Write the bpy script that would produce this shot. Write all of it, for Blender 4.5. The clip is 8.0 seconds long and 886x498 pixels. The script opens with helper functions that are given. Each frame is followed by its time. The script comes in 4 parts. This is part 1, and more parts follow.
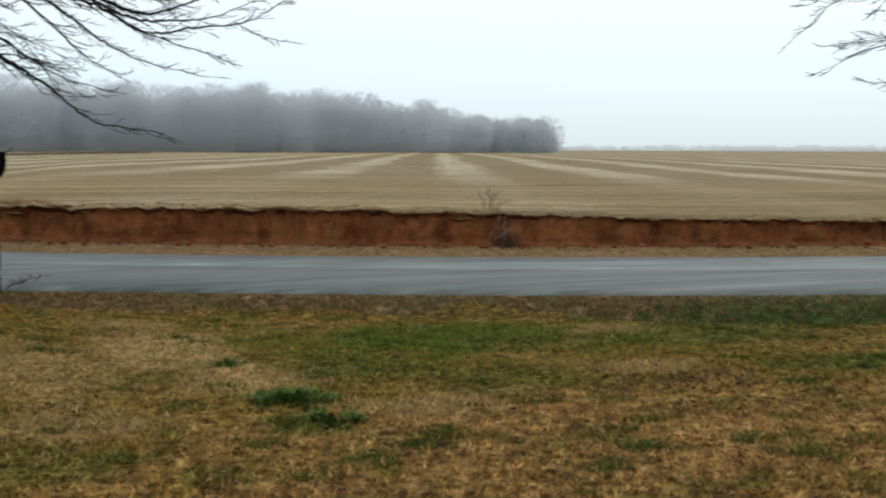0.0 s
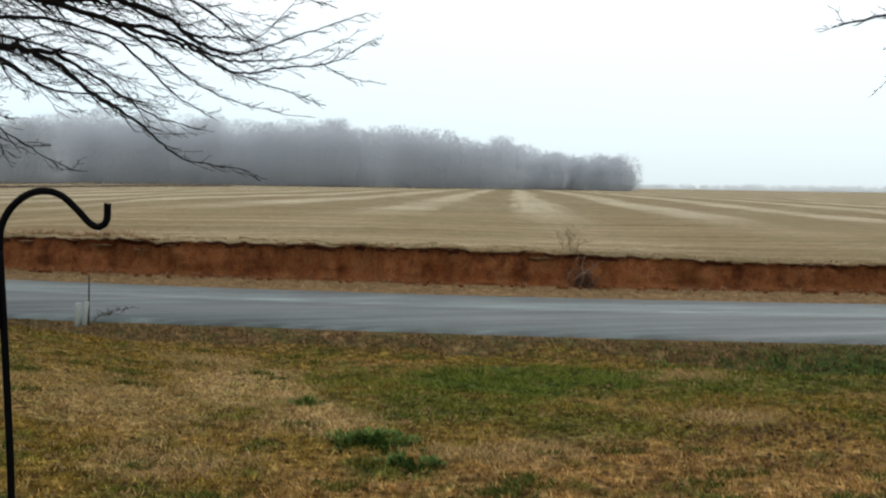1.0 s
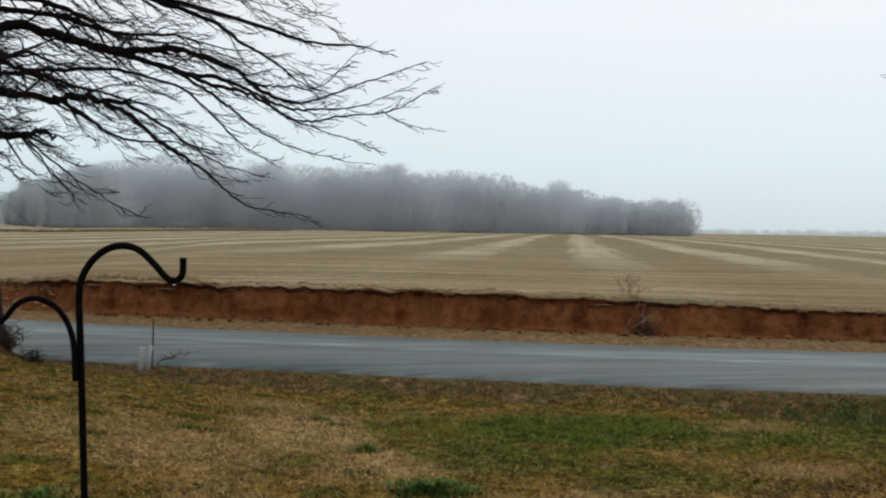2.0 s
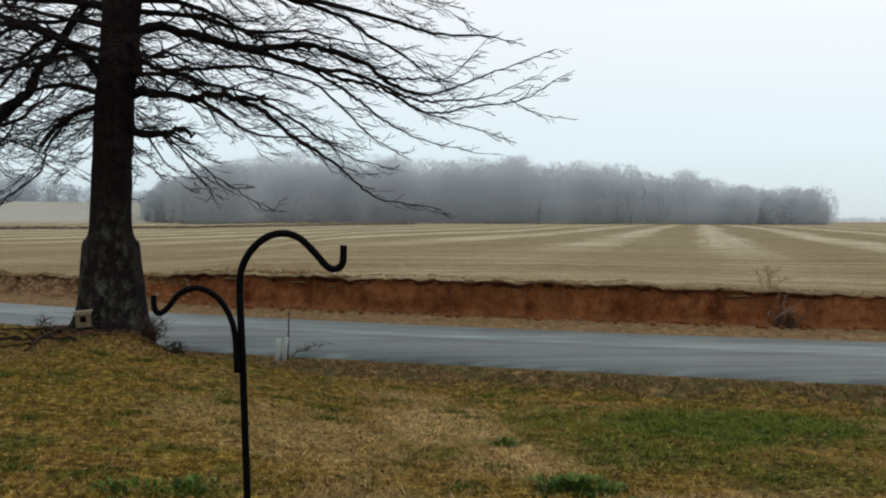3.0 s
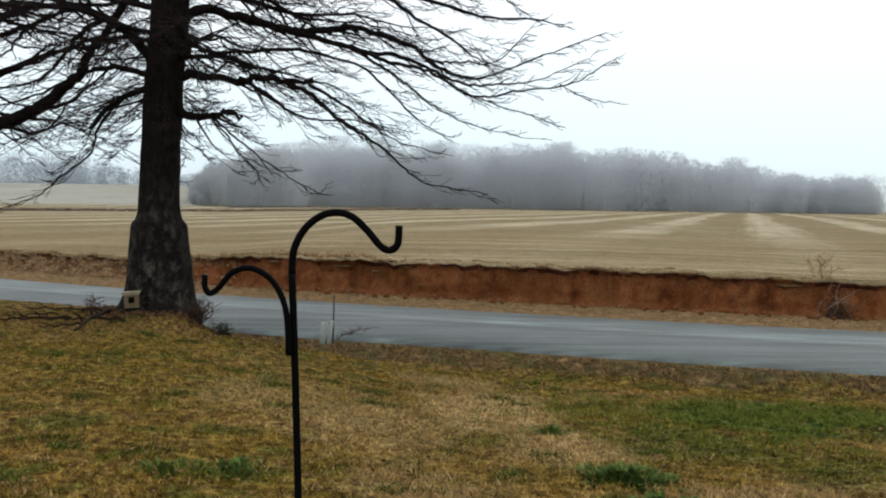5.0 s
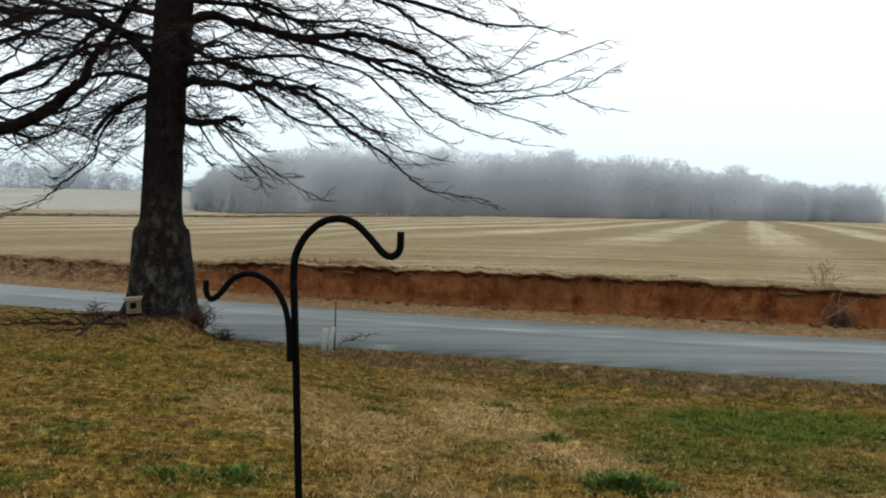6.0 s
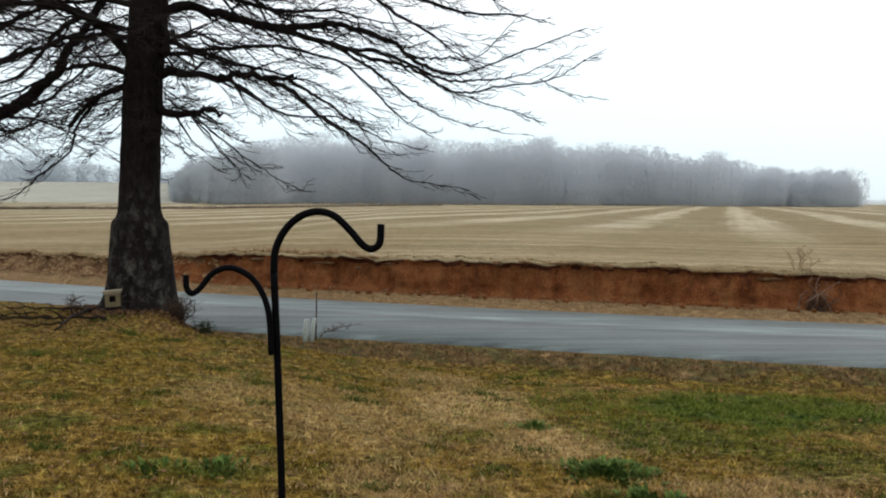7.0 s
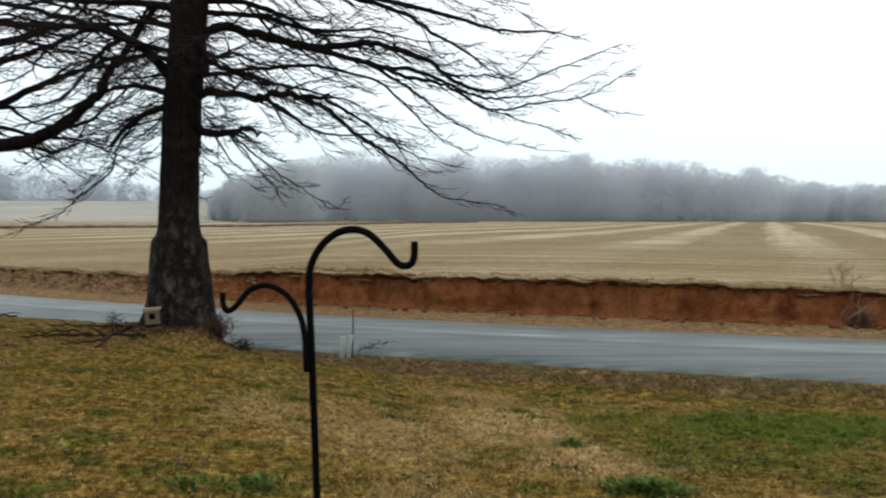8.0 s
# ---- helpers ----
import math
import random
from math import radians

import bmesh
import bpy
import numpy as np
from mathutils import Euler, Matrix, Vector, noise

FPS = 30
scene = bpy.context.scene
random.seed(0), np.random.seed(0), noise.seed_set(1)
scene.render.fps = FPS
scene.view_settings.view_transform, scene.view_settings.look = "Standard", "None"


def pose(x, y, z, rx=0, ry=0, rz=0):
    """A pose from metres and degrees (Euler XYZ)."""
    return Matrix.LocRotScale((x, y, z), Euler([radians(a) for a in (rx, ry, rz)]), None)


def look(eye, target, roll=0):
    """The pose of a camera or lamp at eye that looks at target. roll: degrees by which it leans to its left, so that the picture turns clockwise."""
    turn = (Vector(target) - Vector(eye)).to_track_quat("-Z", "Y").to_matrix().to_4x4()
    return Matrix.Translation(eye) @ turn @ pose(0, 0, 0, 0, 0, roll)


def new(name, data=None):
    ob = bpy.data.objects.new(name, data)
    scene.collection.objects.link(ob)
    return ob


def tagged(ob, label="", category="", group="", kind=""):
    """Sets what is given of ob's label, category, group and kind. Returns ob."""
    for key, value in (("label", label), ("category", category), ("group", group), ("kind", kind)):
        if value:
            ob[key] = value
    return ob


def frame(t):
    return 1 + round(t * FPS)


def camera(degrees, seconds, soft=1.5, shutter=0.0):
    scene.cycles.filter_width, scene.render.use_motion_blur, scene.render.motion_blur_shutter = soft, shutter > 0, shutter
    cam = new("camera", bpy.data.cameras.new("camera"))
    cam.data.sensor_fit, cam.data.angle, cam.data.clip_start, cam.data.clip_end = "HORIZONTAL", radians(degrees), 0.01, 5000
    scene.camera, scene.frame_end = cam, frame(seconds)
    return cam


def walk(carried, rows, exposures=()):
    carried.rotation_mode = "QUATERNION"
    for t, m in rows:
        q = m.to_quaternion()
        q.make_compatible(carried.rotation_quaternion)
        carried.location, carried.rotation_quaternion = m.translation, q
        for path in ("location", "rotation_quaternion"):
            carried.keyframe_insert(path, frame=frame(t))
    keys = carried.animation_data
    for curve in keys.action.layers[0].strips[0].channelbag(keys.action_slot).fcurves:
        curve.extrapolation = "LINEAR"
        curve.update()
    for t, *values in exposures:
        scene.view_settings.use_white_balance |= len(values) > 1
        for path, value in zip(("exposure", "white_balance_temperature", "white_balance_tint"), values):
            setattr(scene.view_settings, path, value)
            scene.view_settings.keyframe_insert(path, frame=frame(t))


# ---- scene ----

# ---------------------------------------------------------------- camera
PATH = [
    (0, (0.178, -0.12, 1.57), (0.742, 1.786, 1.369), 0.2),
    (0.3, (0.138, -0.12, 1.573), (0.596, 1.82, 1.366), 0.35),
    (0.5, (0.153, -0.12, 1.575), (0.579, 1.822, 1.367), 0.2),
    (1, (0.133, -0.08, 1.621), (0.552, 1.871, 1.491), 0.9),
    (1.2, (0.127, -0.1, 1.639), (0.531, 1.856, 1.551), 1.2),
    (2.3, (0.069, -0.03, 1.649), (0.297, 1.957, 1.609), 0.3),
    (2.5, (0.042, 0.02, 1.643), (0.205, 2.013, 1.605), -0.15),
    (3, (-0.001, 0.095, 1.626), (0.057, 2.094, 1.566), 0.25),
    (3.5, (-0.013, 0.135, 1.62), (-0.013, 2.134, 1.562), -0.0),
    (4, (-0.031, 0.167, 1.618), (-0.073, 2.165, 1.55), 0.8),
    (4.5, (-0.036, 0.182, 1.613), (-0.065, 2.18, 1.523), 0.7),
    (6, (-0.035, 0.185, 1.611), (-0.069, 2.183, 1.535), 1.0),
    (6.5, (-0.043, 0.184, 1.617), (-0.066, 2.183, 1.56), 1.1),
    (7, (-0.035, 0.183, 1.618), (-0.029, 2.181, 1.52), 0.4),
    (7.5, (-0.044, 0.197, 1.618), (-0.097, 2.195, 1.537), 0.1),
    (7.8, (-0.045, 0.17, 1.62), (-0.158, 2.166, 1.561), -0.2),
    (8, (-0.027, 0.17, 1.619), (-0.095, 2.168, 1.555), 0.1),
]
cam = camera(48.3, 8.0, soft=2.0, shutter=0.3)
walk(cam, [(t, look(eye, target, roll)) for t, eye, target, roll in PATH],
     [(t, stops, 6200, 8) for t, stops in ((0, -0.05), (0.5, 0.12), (1.0, 0.04), (1.2, -0.12), (2.4, -0.28), (3.0, -0.20), (3.5, -0.11), (4.5, 0.0), (6.0, 0.1), (8, 0.15))])

# ---------------------------------------------------------------- world and light
world = bpy.data.worlds.new("overcast_sky")
scene.world = world
world.use_nodes = True
wn, wl = world.node_tree.nodes, world.node_tree.links
wn.clear()
w_out = wn.new("ShaderNodeOutputWorld")
w_bg = wn.new("ShaderNodeBackground")
w_sky = wn.new("ShaderNodeTexSky")
w_sky.sky_type, w_sky.sun_disc = "NISHITA", False
w_sky.sun_elevation, w_sky.sun_rotation = radians(38), radians(35)
w_scale = wn.new("ShaderNodeVectorMath")
w_scale.operation = "SCALE"
w_scale.inputs["Scale"].default_value = 0.10
w_co = wn.new("ShaderNodeTexCoord")
w_sep = wn.new("ShaderNodeSeparateXYZ")
w_ramp = wn.new("ShaderNodeValToRGB")
for e, (at, col) in zip((0, 1), ((0.0, (0.70, 0.80, 0.84, 1)), (0.20, (1.06, 1.06, 1.06, 1)))):
    w_ramp.color_ramp.elements[e].position = at
    w_ramp.color_ramp.elements[e].color = col
w_mid = w_ramp.color_ramp.elements.new(0.07)
w_mid.color = (0.86, 0.96, 0.99, 1)
w_mix = wn.new("ShaderNodeMix")
w_mix.data_type = "RGBA"
w_mix.inputs[0].default_value = 0.92
wl.new(w_co.outputs["Generated"], w_sep.inputs[0])
wl.new(w_sep.outputs["Z"], w_ramp.inputs[0])
wl.new(w_sky.outputs[0], w_scale.inputs[0])
wl.new(w_scale.outputs[0], w_mix.inputs[6])
wl.new(w_ramp.outputs[0], w_mix.inputs[7])
wl.new(w_mix.outputs[2], w_bg.inputs["Color"])
w_bg.inputs["Strength"].default_value = 1.05
wl.new(w_bg.outputs[0], w_out.inputs[0])

sun = new("sun", bpy.data.lights.new("sun", "SUN"))
sun.data.energy, sun.data.angle, sun.data.color = 0.6, radians(40), (1.0, 0.97, 0.93)
sun.matrix_world = look((30, 40, 60), (0, 0, 0))


# ---------------------------------------------------------------- material helpers
class Nodes:
    """A small builder for node materials."""

    def __init__(self, name, rough=0.9, spec=0.05):
        self.mat = bpy.data.materials.new(name)
        self.mat.use_nodes = True
        self.n, self.l = self.mat.node_tree.nodes, self.mat.node_tree.links
        self.bsdf = self.n["Principled BSDF"]
        self.bsdf.inputs["Roughness"].default_value = rough
        self.bsdf.inputs["Specular IOR Level"].default_value = spec
        self.pos = self.n.new("ShaderNodeNewGeometry").outputs["Position"]

    def put(self, sock, value):
        if hasattr(value, "is_output"):
            self.l.new(value, sock)
        elif value is not None:
            sock.default_value = value

    def noise(self, scale, detail=4.0, rough=0.55, vec=None, stretch=None, out="Fac"):
        node = self.n.new("ShaderNodeTexNoise")
        node.inputs["Scale"].default_value, node.inputs["Detail"].default_value = scale, detail
        node.inputs["Roughness"].default_value = rough
        vec = self.pos if vec is None else vec
        if stretch:
            m = self.n.new("ShaderNodeMapping")
            self.l.new(vec, m.inputs["Vector"])
            m.inputs["Scale"].default_value = stretch[:3]
            if len(stretch) > 3:
                m.inputs["Rotation"].default_value = (0, 0, stretch[3])
            vec = m.outputs[0]
        self.l.new(vec, node.inputs["Vector"])
        return node.outputs[out]

    def ramp(self, fac, *stops):
        node = self.n.new("ShaderNodeValToRGB")
        els = node.color_ramp.elements
        while len(els) < len(stops):
            els.new(0.5)
        for el, (at, col) in zip(els, stops):
            el.position = at
            el.color = (*col, 1) if isinstance(col, tuple) else (col, col, col, 1)
        self.put(node.inputs[0], fac)
        return node.outputs[0]

    def mix(self, fac, a, b, mode="MIX"):
        node = self.n.new("ShaderNodeMix")
        node.data_type, node.blend_type = "RGBA", mode
        for sock, v in ((0, fac), (6, a), (7, b)):
            if isinstance(v, tuple) and len(v) == 3:
                v = (*v, 1)
            self.put(node.inputs[sock], v)
        return node.outputs[2]

    def math(self, op, a, b=None, clamp=False):
        node = self.n.new("ShaderNodeMath")
        node.operation, node.use_clamp = op, clamp
        self.put(node.inputs[0], a)
        self.put(node.inputs[1], b)
        return node.outputs[0]

    def blob(self, x, y, rx, ry, wob):
        """1 inside an uneven patch round (x, y), 0 outside."""
        sub = self.n.new("ShaderNodeVectorMath")
        sub.operation = "SUBTRACT"
        self.l.new(self.pos, sub.inputs[0])
        sub.inputs[1].default_value = (x, y, 0)
        mul = self.n.new("ShaderNodeVectorMath")
        mul.operation = "MULTIPLY"
        self.l.new(sub.outputs[0], mul.inputs[0])
        mul.inputs[1].default_value = (1 / rx, 1 / ry, 0)
        ln = self.n.new("ShaderNodeVectorMath")
        ln.operation = "LENGTH"
        self.l.new(mul.outputs[0], ln.inputs[0])
        d = self.math("ADD", ln.outputs["Value"], wob)
        return self.ramp(d, (0.42, 1.0), (1.2, 0.0))

    def bump(self, height, strength, distance=0.02):
        node = self.n.new("ShaderNodeBump")
        node.inputs["Strength"].default_value, node.inputs["Distance"].default_value = strength, distance
        self.l.new(height, node.inputs["Height"])
        self.l.new(node.outputs[0], self.bsdf.inputs["Normal"])

    def island(self):
        return self.n.new("ShaderNodeNewGeometry").outputs["Random Per Island"]

    def done(self, colour):
        self.put(self.bsdf.inputs["Base Color"], (*colour, 1) if isinstance(colour, tuple) else colour)
        return self.mat


def lawn_colour(m):
    """Winter lawn: straw and brown grass with green patches and bare tan places."""
    wide = m.noise(0.5, 3)
    mid = m.noise(2.4, 4, 0.6)
    fine = m.noise(12.0, 4, 0.7)
    grain = m.noise(21.0, 4, 0.75)
    wob = m.math("MULTIPLY", m.math("SUBTRACT", m.noise(1.7, 5, 0.7), 0.5), 1.9)
    straw = m.ramp(fine, (0.35, (0.066, 0.040, 0.008)), (0.5, (0.205, 0.130, 0.020)), (0.64, (0.365, 0.25, 0.062)))
    rust = m.ramp(fine, (0.35, (0.11, 0.056, 0.020)), (0.5, (0.345, 0.196, 0.060)), (0.66, (0.55, 0.36, 0.142)))
    green = m.ramp(fine, (0.35, (0.015, 0.027, 0.003)), (0.5, (0.062, 0.094, 0.010)), (0.65, (0.175, 0.185, 0.034)))
    tan = m.ramp(fine, (0.30, (0.15, 0.085, 0.030)), (0.46, (0.41, 0.275, 0.108)), (0.66, (0.58, 0.42, 0.195)))
    tan = m.mix(1.0, tan, m.ramp(m.noise(14.0, 4, 0.7), (0.38, 0.36), (0.48, 1.0)), "MULTIPLY")
    col = m.mix(m.ramp(wide, (0.46, 0.0), (0.66, 0.5)), straw, rust)
    col = m.mix(m.math("MULTIPLY", m.blob(3.3, 4.9, 4.6, 2.3, wob), 0.95), col, rust)
    g = m.math("MULTIPLY", m.ramp(mid, (0.51, 0.0), (0.63, 0.75)), m.ramp(fine, (0.35, 0.35), (0.55, 1.0)))
    for x, y, rx, ry, k in GREENS:
        g = m.math("MAXIMUM", g, m.math("MULTIPLY", m.blob(x, y, rx, ry, wob), k))
    t = None
    for x, y, rx, ry, k in TANS:
        b = m.math("MULTIPLY", m.blob(x, y, rx, ry, wob), k)
        t = b if t is None else m.math("MAXIMUM", t, b)
    col = m.mix(g, col, green)
    thatch = m.ramp(m.noise(7.5, 4, 0.65), (0.36, 0.60), (0.52, 0.98))
    thatch = m.mix(1.0, thatch, m.ramp(m.noise(3.2, 5, 0.7), (0.38, 0.66), (0.52, 1.06)), "MULTIPLY")
    col = m.mix(t, m.mix(1.0, col, thatch, "MULTIPLY"), tan)
    dark = m.ramp(grain, (0.36, 0.48), (0.6, 1.24))
    return m.mix(1.0, col, dark, "MULTIPLY"), m.math("ADD", grain, m.math("MULTIPLY", fine, 2.5))


# patches: centre, half widths, strength
GREENS = [(3.2, 9.6, 2.1, 1.3, 1.0), (3.0, 7.2, 1.3, 0.9, 0.6), (1.8, 8.3, 1.1, 1.4, 0.75), (1.1, 6.7, 0.42, 0.3, 1.0), (1.1, 5.8, 0.4, 0.3, 0.8), (-1.5, 6.2, 0.6, 0.35, 0.7), (-2.95, 7.3, 0.5, 0.4, 0.7),
          (6.2, 7.2, 1.3, 0.6, 0.85), (5.8, 9.2, 2.2, 1.0, 0.75), (8.3, 10.6, 2.5, 0.7, 0.9), (-0.3, 5.2, 0.5, 0.4, 0.6), (0.3, 7.9, 0.5, 0.4, 0.6)]
TANS = [(0.2, 9.5, 0.85, 1.6, 1.0), (0.80, 7.75, 0.6, 0.85, 0.95), (-0.7, 8.3, 0.9, 1.6, 0.55), (-1.6, 8.8, 1.0, 1.2, 0.4), (-0.3, 6.1, 0.6, 0.5, 0.45), (1.9, 6.3, 0.7, 0.35, 0.5),  (4.95, 9.7, 0.55, 0.4, 0.85), (4.35, 7.5, 0.5, 0.4, 0.75), (-0.1, 11.1, 0.6, 0.7, 0.5)]


def mat_lawn():
    m = Nodes("winter_lawn")
    col, grain = lawn_colour(m)
    m.bump(grain, 0.9, 0.05)
    return m.done(col)


def mat_blade():
    m = Nodes("grass_blade", 0.9, 0.03)
    col, _ = lawn_colour(m)
    vary = m.ramp(m.island(), (0.0, 0.7), (1.0, 1.9))
    return m.done(m.mix(1.0, col, vary, "MULTIPLY"))


def mat_blade_of(name, low, high):
    m = Nodes(name, 0.9, 0.1)
    return m.done(m.mix(m.island(), low, high))


def mat_verge():
    m = Nodes("dead_verge_grass")
    f = m.noise(7.0, 5, 0.65)
    g = m.noise(45.0, 3, 0.7)
    col = m.ramp(f, (0.3, (0.12, 0.072, 0.034)), (0.5, (0.26, 0.160, 0.072)), (0.7, (0.43, 0.30, 0.155)))
    m.bump(g, 0.9, 0.03)
    return m.done(m.mix(1.0, col, m.ramp(g, (0.3, 0.5), (0.65, 1.1)), "MULTIPLY"))


def mat_ditch():
    m = Nodes("damp_ditch_leaves", 0.85, 0.1)
    f = m.noise(6.0, 5, 0.7)
    g = m.noise(40.0, 3, 0.7)
    lush = m.blob(8.2, 10.9, 3.4, 1.1, m.math("MULTIPLY", m.math("SUBTRACT", f, 0.5), 1.6))
    col = m.ramp(f, (0.3, (0.030, 0.016, 0.006)), (0.5, (0.115, 0.066, 0.022)), (0.68, (0.31, 0.195, 0.082)))
    col = m.mix(m.ramp(m.noise(2.1, 4, 0.65), (0.44, 0.0), (0.56, 0.8)), col, m.ramp(f, (0.35, (0.028, 0.030, 0.005)), (0.65, (0.13, 0.115, 0.028))))
    col = m.mix(lush, col, m.ramp(f, (0.35, (0.022, 0.034, 0.006)), (0.65, (0.075, 0.105, 0.020))))
    m.bump(g, 0.9, 0.03)
    return m.done(m.mix(1.0, col, m.ramp(g, (0.3, 0.5), (0.65, 1.1)), "MULTIPLY"))


def mat_clay():
    m = Nodes("red_clay", 0.9, 0.08)
    f = m.noise(1.3, 5, 0.6)
    v = m.noise(3.6, 5, 0.7, stretch=(1.0, 1.0, 0.8))
    g = m.noise(26.0, 4, 0.65)
    col = m.ramp(v, (0.3, (0.088, 0.030, 0.012)), (0.5, (0.165, 0.053, 0.017)), (0.7, (0.255, 0.098, 0.034)))
    col = m.mix(m.ramp(f, (0.4, 0.0), (0.75, 0.7)), col, (0.24, 0.088, 0.030))
    col = m.mix(m.ramp(m.noise(2.8, 5, 0.7, stretch=(1.0, 1.0, 0.35)), (0.48, 0.0), (0.62, 0.6)), col, (0.215, 0.096, 0.034))
    runs = m.noise(3.6, 5, 0.7, stretch=(1.0, 1.0, 0.38))
    col = m.mix(m.ramp(runs, (0.53, 0.0), (0.66, 0.7)), col, (0.27, 0.105, 0.038))
    col = m.mix(m.ramp(runs, (0.34, 0.55), (0.43, 0.0)), col, (0.060, 0.020, 0.010))
    m.bump(g, 0.8, 0.04)
    return m.done(m.mix(1.0, col, m.ramp(g, (0.28, 0.5), (0.6, 1.06)), "MULTIPLY"))


def mat_soil():
    m = Nodes("brown_eroded_soil", 0.95, 0.05)
    v = m.noise(4.0, 5, 0.7, stretch=(1.0, 1.0, 0.4))
    g = m.noise(24.0, 4, 0.65)
    col = m.ramp(v, (0.34, (0.075, 0.036, 0.018)), (0.5, (0.17, 0.092, 0.045)), (0.64, (0.33, 0.215, 0.115)))
    m.bump(g, 0.9, 0.04)
    return m.done(m.mix(1.0, col, m.ramp(g, (0.3, 0.5), (0.6, 1.05)), "MULTIPLY"))


def mat_field():
    """Stubble in passes about eight metres wide, each with a pale windrow of straw."""
    m = Nodes("cut_stubble_field")
    turn = m.n.new("ShaderNodeMapping")
    m.l.new(m.pos, turn.inputs["Vector"])
    turn.inputs["Rotation"].default_value = (0, 0, radians(16.1))
    sep = m.n.new("ShaderNodeSeparateXYZ")
    m.l.new(turn.outputs[0], sep.inputs[0])
    drift = m.math("MULTIPLY", m.noise(0.05, 3, 0.6, turn.outputs[0], stretch=(1.0, 0.25, 0.0)), 5.0)
    phase = m.math("ADD", m.math("MULTIPLY", m.math("ADD", sep.outputs[0], 6.2), 2 * math.pi / 8.0), m.math("SUBTRACT", drift, 2.5))
    wave = m.math("COSINE", phase)
    rows = m.noise(1.3, 3, 0.6, turn.outputs[0], stretch=(1.0, 0.03, 0.0))
    patch = m.noise(0.10, 4, 0.6)
    f = m.noise(2.2, 5, 0.7)
    base = m.ramp(f, (0.3, (0.158, 0.124, 0.062)), (0.7, (0.355, 0.295, 0.172)))
    light = m.mix(m.ramp(f, (0.3, 0.0), (0.7, 1.0)), (0.36, 0.30, 0.19), (0.66, 0.565, 0.40))
    k = m.math("ADD", m.math("MULTIPLY", wave, 0.21), m.math("ADD", m.math("MULTIPLY", rows, 0.45), m.math("MULTIPLY", patch, 0.75)))
    col = m.mix(m.ramp(k, (0.58, 0.0), (0.88, 0.85)), base, light)
    brown = m.math("MULTIPLY", m.ramp(wave, (-0.0, 0.55), (0.35, 0.0)), m.ramp(patch, (0.42, 0.0), (0.62, 1.0)))
    col = m.mix(brown, col, (0.19, 0.115, 0.05))
    # the headland, worked along the road
    place = m.n.new("ShaderNodeSeparateXYZ")
    m.l.new(m.pos, place.inputs[0])
    off = m.math("ADD", place.outputs[1], m.math("MULTIPLY", place.outputs[0], 0.38))
    off = m.math("ADD", off, m.math("MULTIPLY", m.noise(0.25, 3), 14.0))
    head = m.ramp(m.math("MULTIPLY", off, 0.01), (0.46, 1.0), (0.72, 0.0))
    along = m.noise(1.1, 4, 0.65, stretch=(0.06, 1.0, 1.0, radians(20)))
    edge = m.ramp(along, (0.32, (0.15, 0.108, 0.05)), (0.52, (0.29, 0.22, 0.115)), (0.7, (0.47, 0.37, 0.22)))
    edge = m.mix(m.ramp(f, (0.3, 0.5), (0.7, 0.0)), edge, (0.13, 0.085, 0.034))
    col = m.mix(m.math("MULTIPLY", head, 0.85), col, edge)
    # pale pasture on the far rise, its grey partly haze put into the colour
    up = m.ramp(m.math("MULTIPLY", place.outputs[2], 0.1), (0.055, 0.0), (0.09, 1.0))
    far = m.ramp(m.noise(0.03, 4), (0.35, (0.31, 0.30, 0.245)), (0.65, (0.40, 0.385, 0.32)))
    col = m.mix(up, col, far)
    g = m.noise(16.0, 3, 0.75)
    m.bump(g, 0.8, 0.03)
    return m.done(m.mix(1.0, col, m.ramp(g, (0.36, 0.5), (0.62, 1.2)), "MULTIPLY"))


def mat_asphalt():
    m = Nodes("wet_worn_asphalt", 0.45, 0.33)
    f = m.noise(2.2, 4, 0.6, stretch=(0.05, 1.0, 1.0, radians(20)))
    fine = m.noise(7.0, 3, 0.6, stretch=(0.04, 1.0, 1.0, radians(20)))
    blot = m.noise(0.8, 4, 0.6)
    g = m.noise(60.0, 3, 0.7)
    col = m.ramp(f, (0.30, (0.033, 0.043, 0.041)), (0.5, (0.052, 0.067, 0.064)), (0.68, (0.088, 0.108, 0.102)))
    col = m.mix(1.0, col, m.ramp(fine, (0.38, 0.6), (0.62, 1.38)), "MULTIPLY")
    col = m.mix(1.0, col, m.ramp(blot, (0.35, 0.8), (0.65, 1.15)), "MULTIPLY")
    col = m.mix(1.0, col, m.ramp(g, (0.34, 0.6), (0.66, 1.35)), "MULTIPLY")
    # wheel paths and the seam between the two lanes follow the road
    place = m.n.new("ShaderNodeSeparateXYZ")
    m.l.new(m.pos, place.inputs[0])
    x, y = place.outputs[0], place.outputs[1]
    line = m.math("ADD", m.math("MULTIPLY", x, -0.405), m.math("MULTIPLY", m.math("MULTIPLY", x, x), 0.0086))
    p = m.math("SUBTRACT", m.math("SUBTRACT", y, 19.48), line)
    p = m.math("ADD", m.math("MULTIPLY", p, -1 / 5.2), m.math("MULTIPLY", m.math("SUBTRACT", m.noise(0.9, 3), 0.5), 0.025))
    lanes = m.ramp(p, (0.068, 0.3), (0.088, 1.3), (0.36, 1.6), (0.43, 1.4), (0.465, 2.3), (0.495, 1.8), (0.53, 1.15), (0.57, 0.5), (0.60, 0.95), (0.78, 0.85), (0.95, 0.95), (0.99, 1.6))
    col = m.mix(1.0, col, lanes, "MULTIPLY")
    m.put(m.bsdf.inputs["Roughness"], m.ramp(f, (0.3, 0.35), (0.65, 0.6)))
    m.bump(g, 0.35, 0.01)
    return m.done(col)


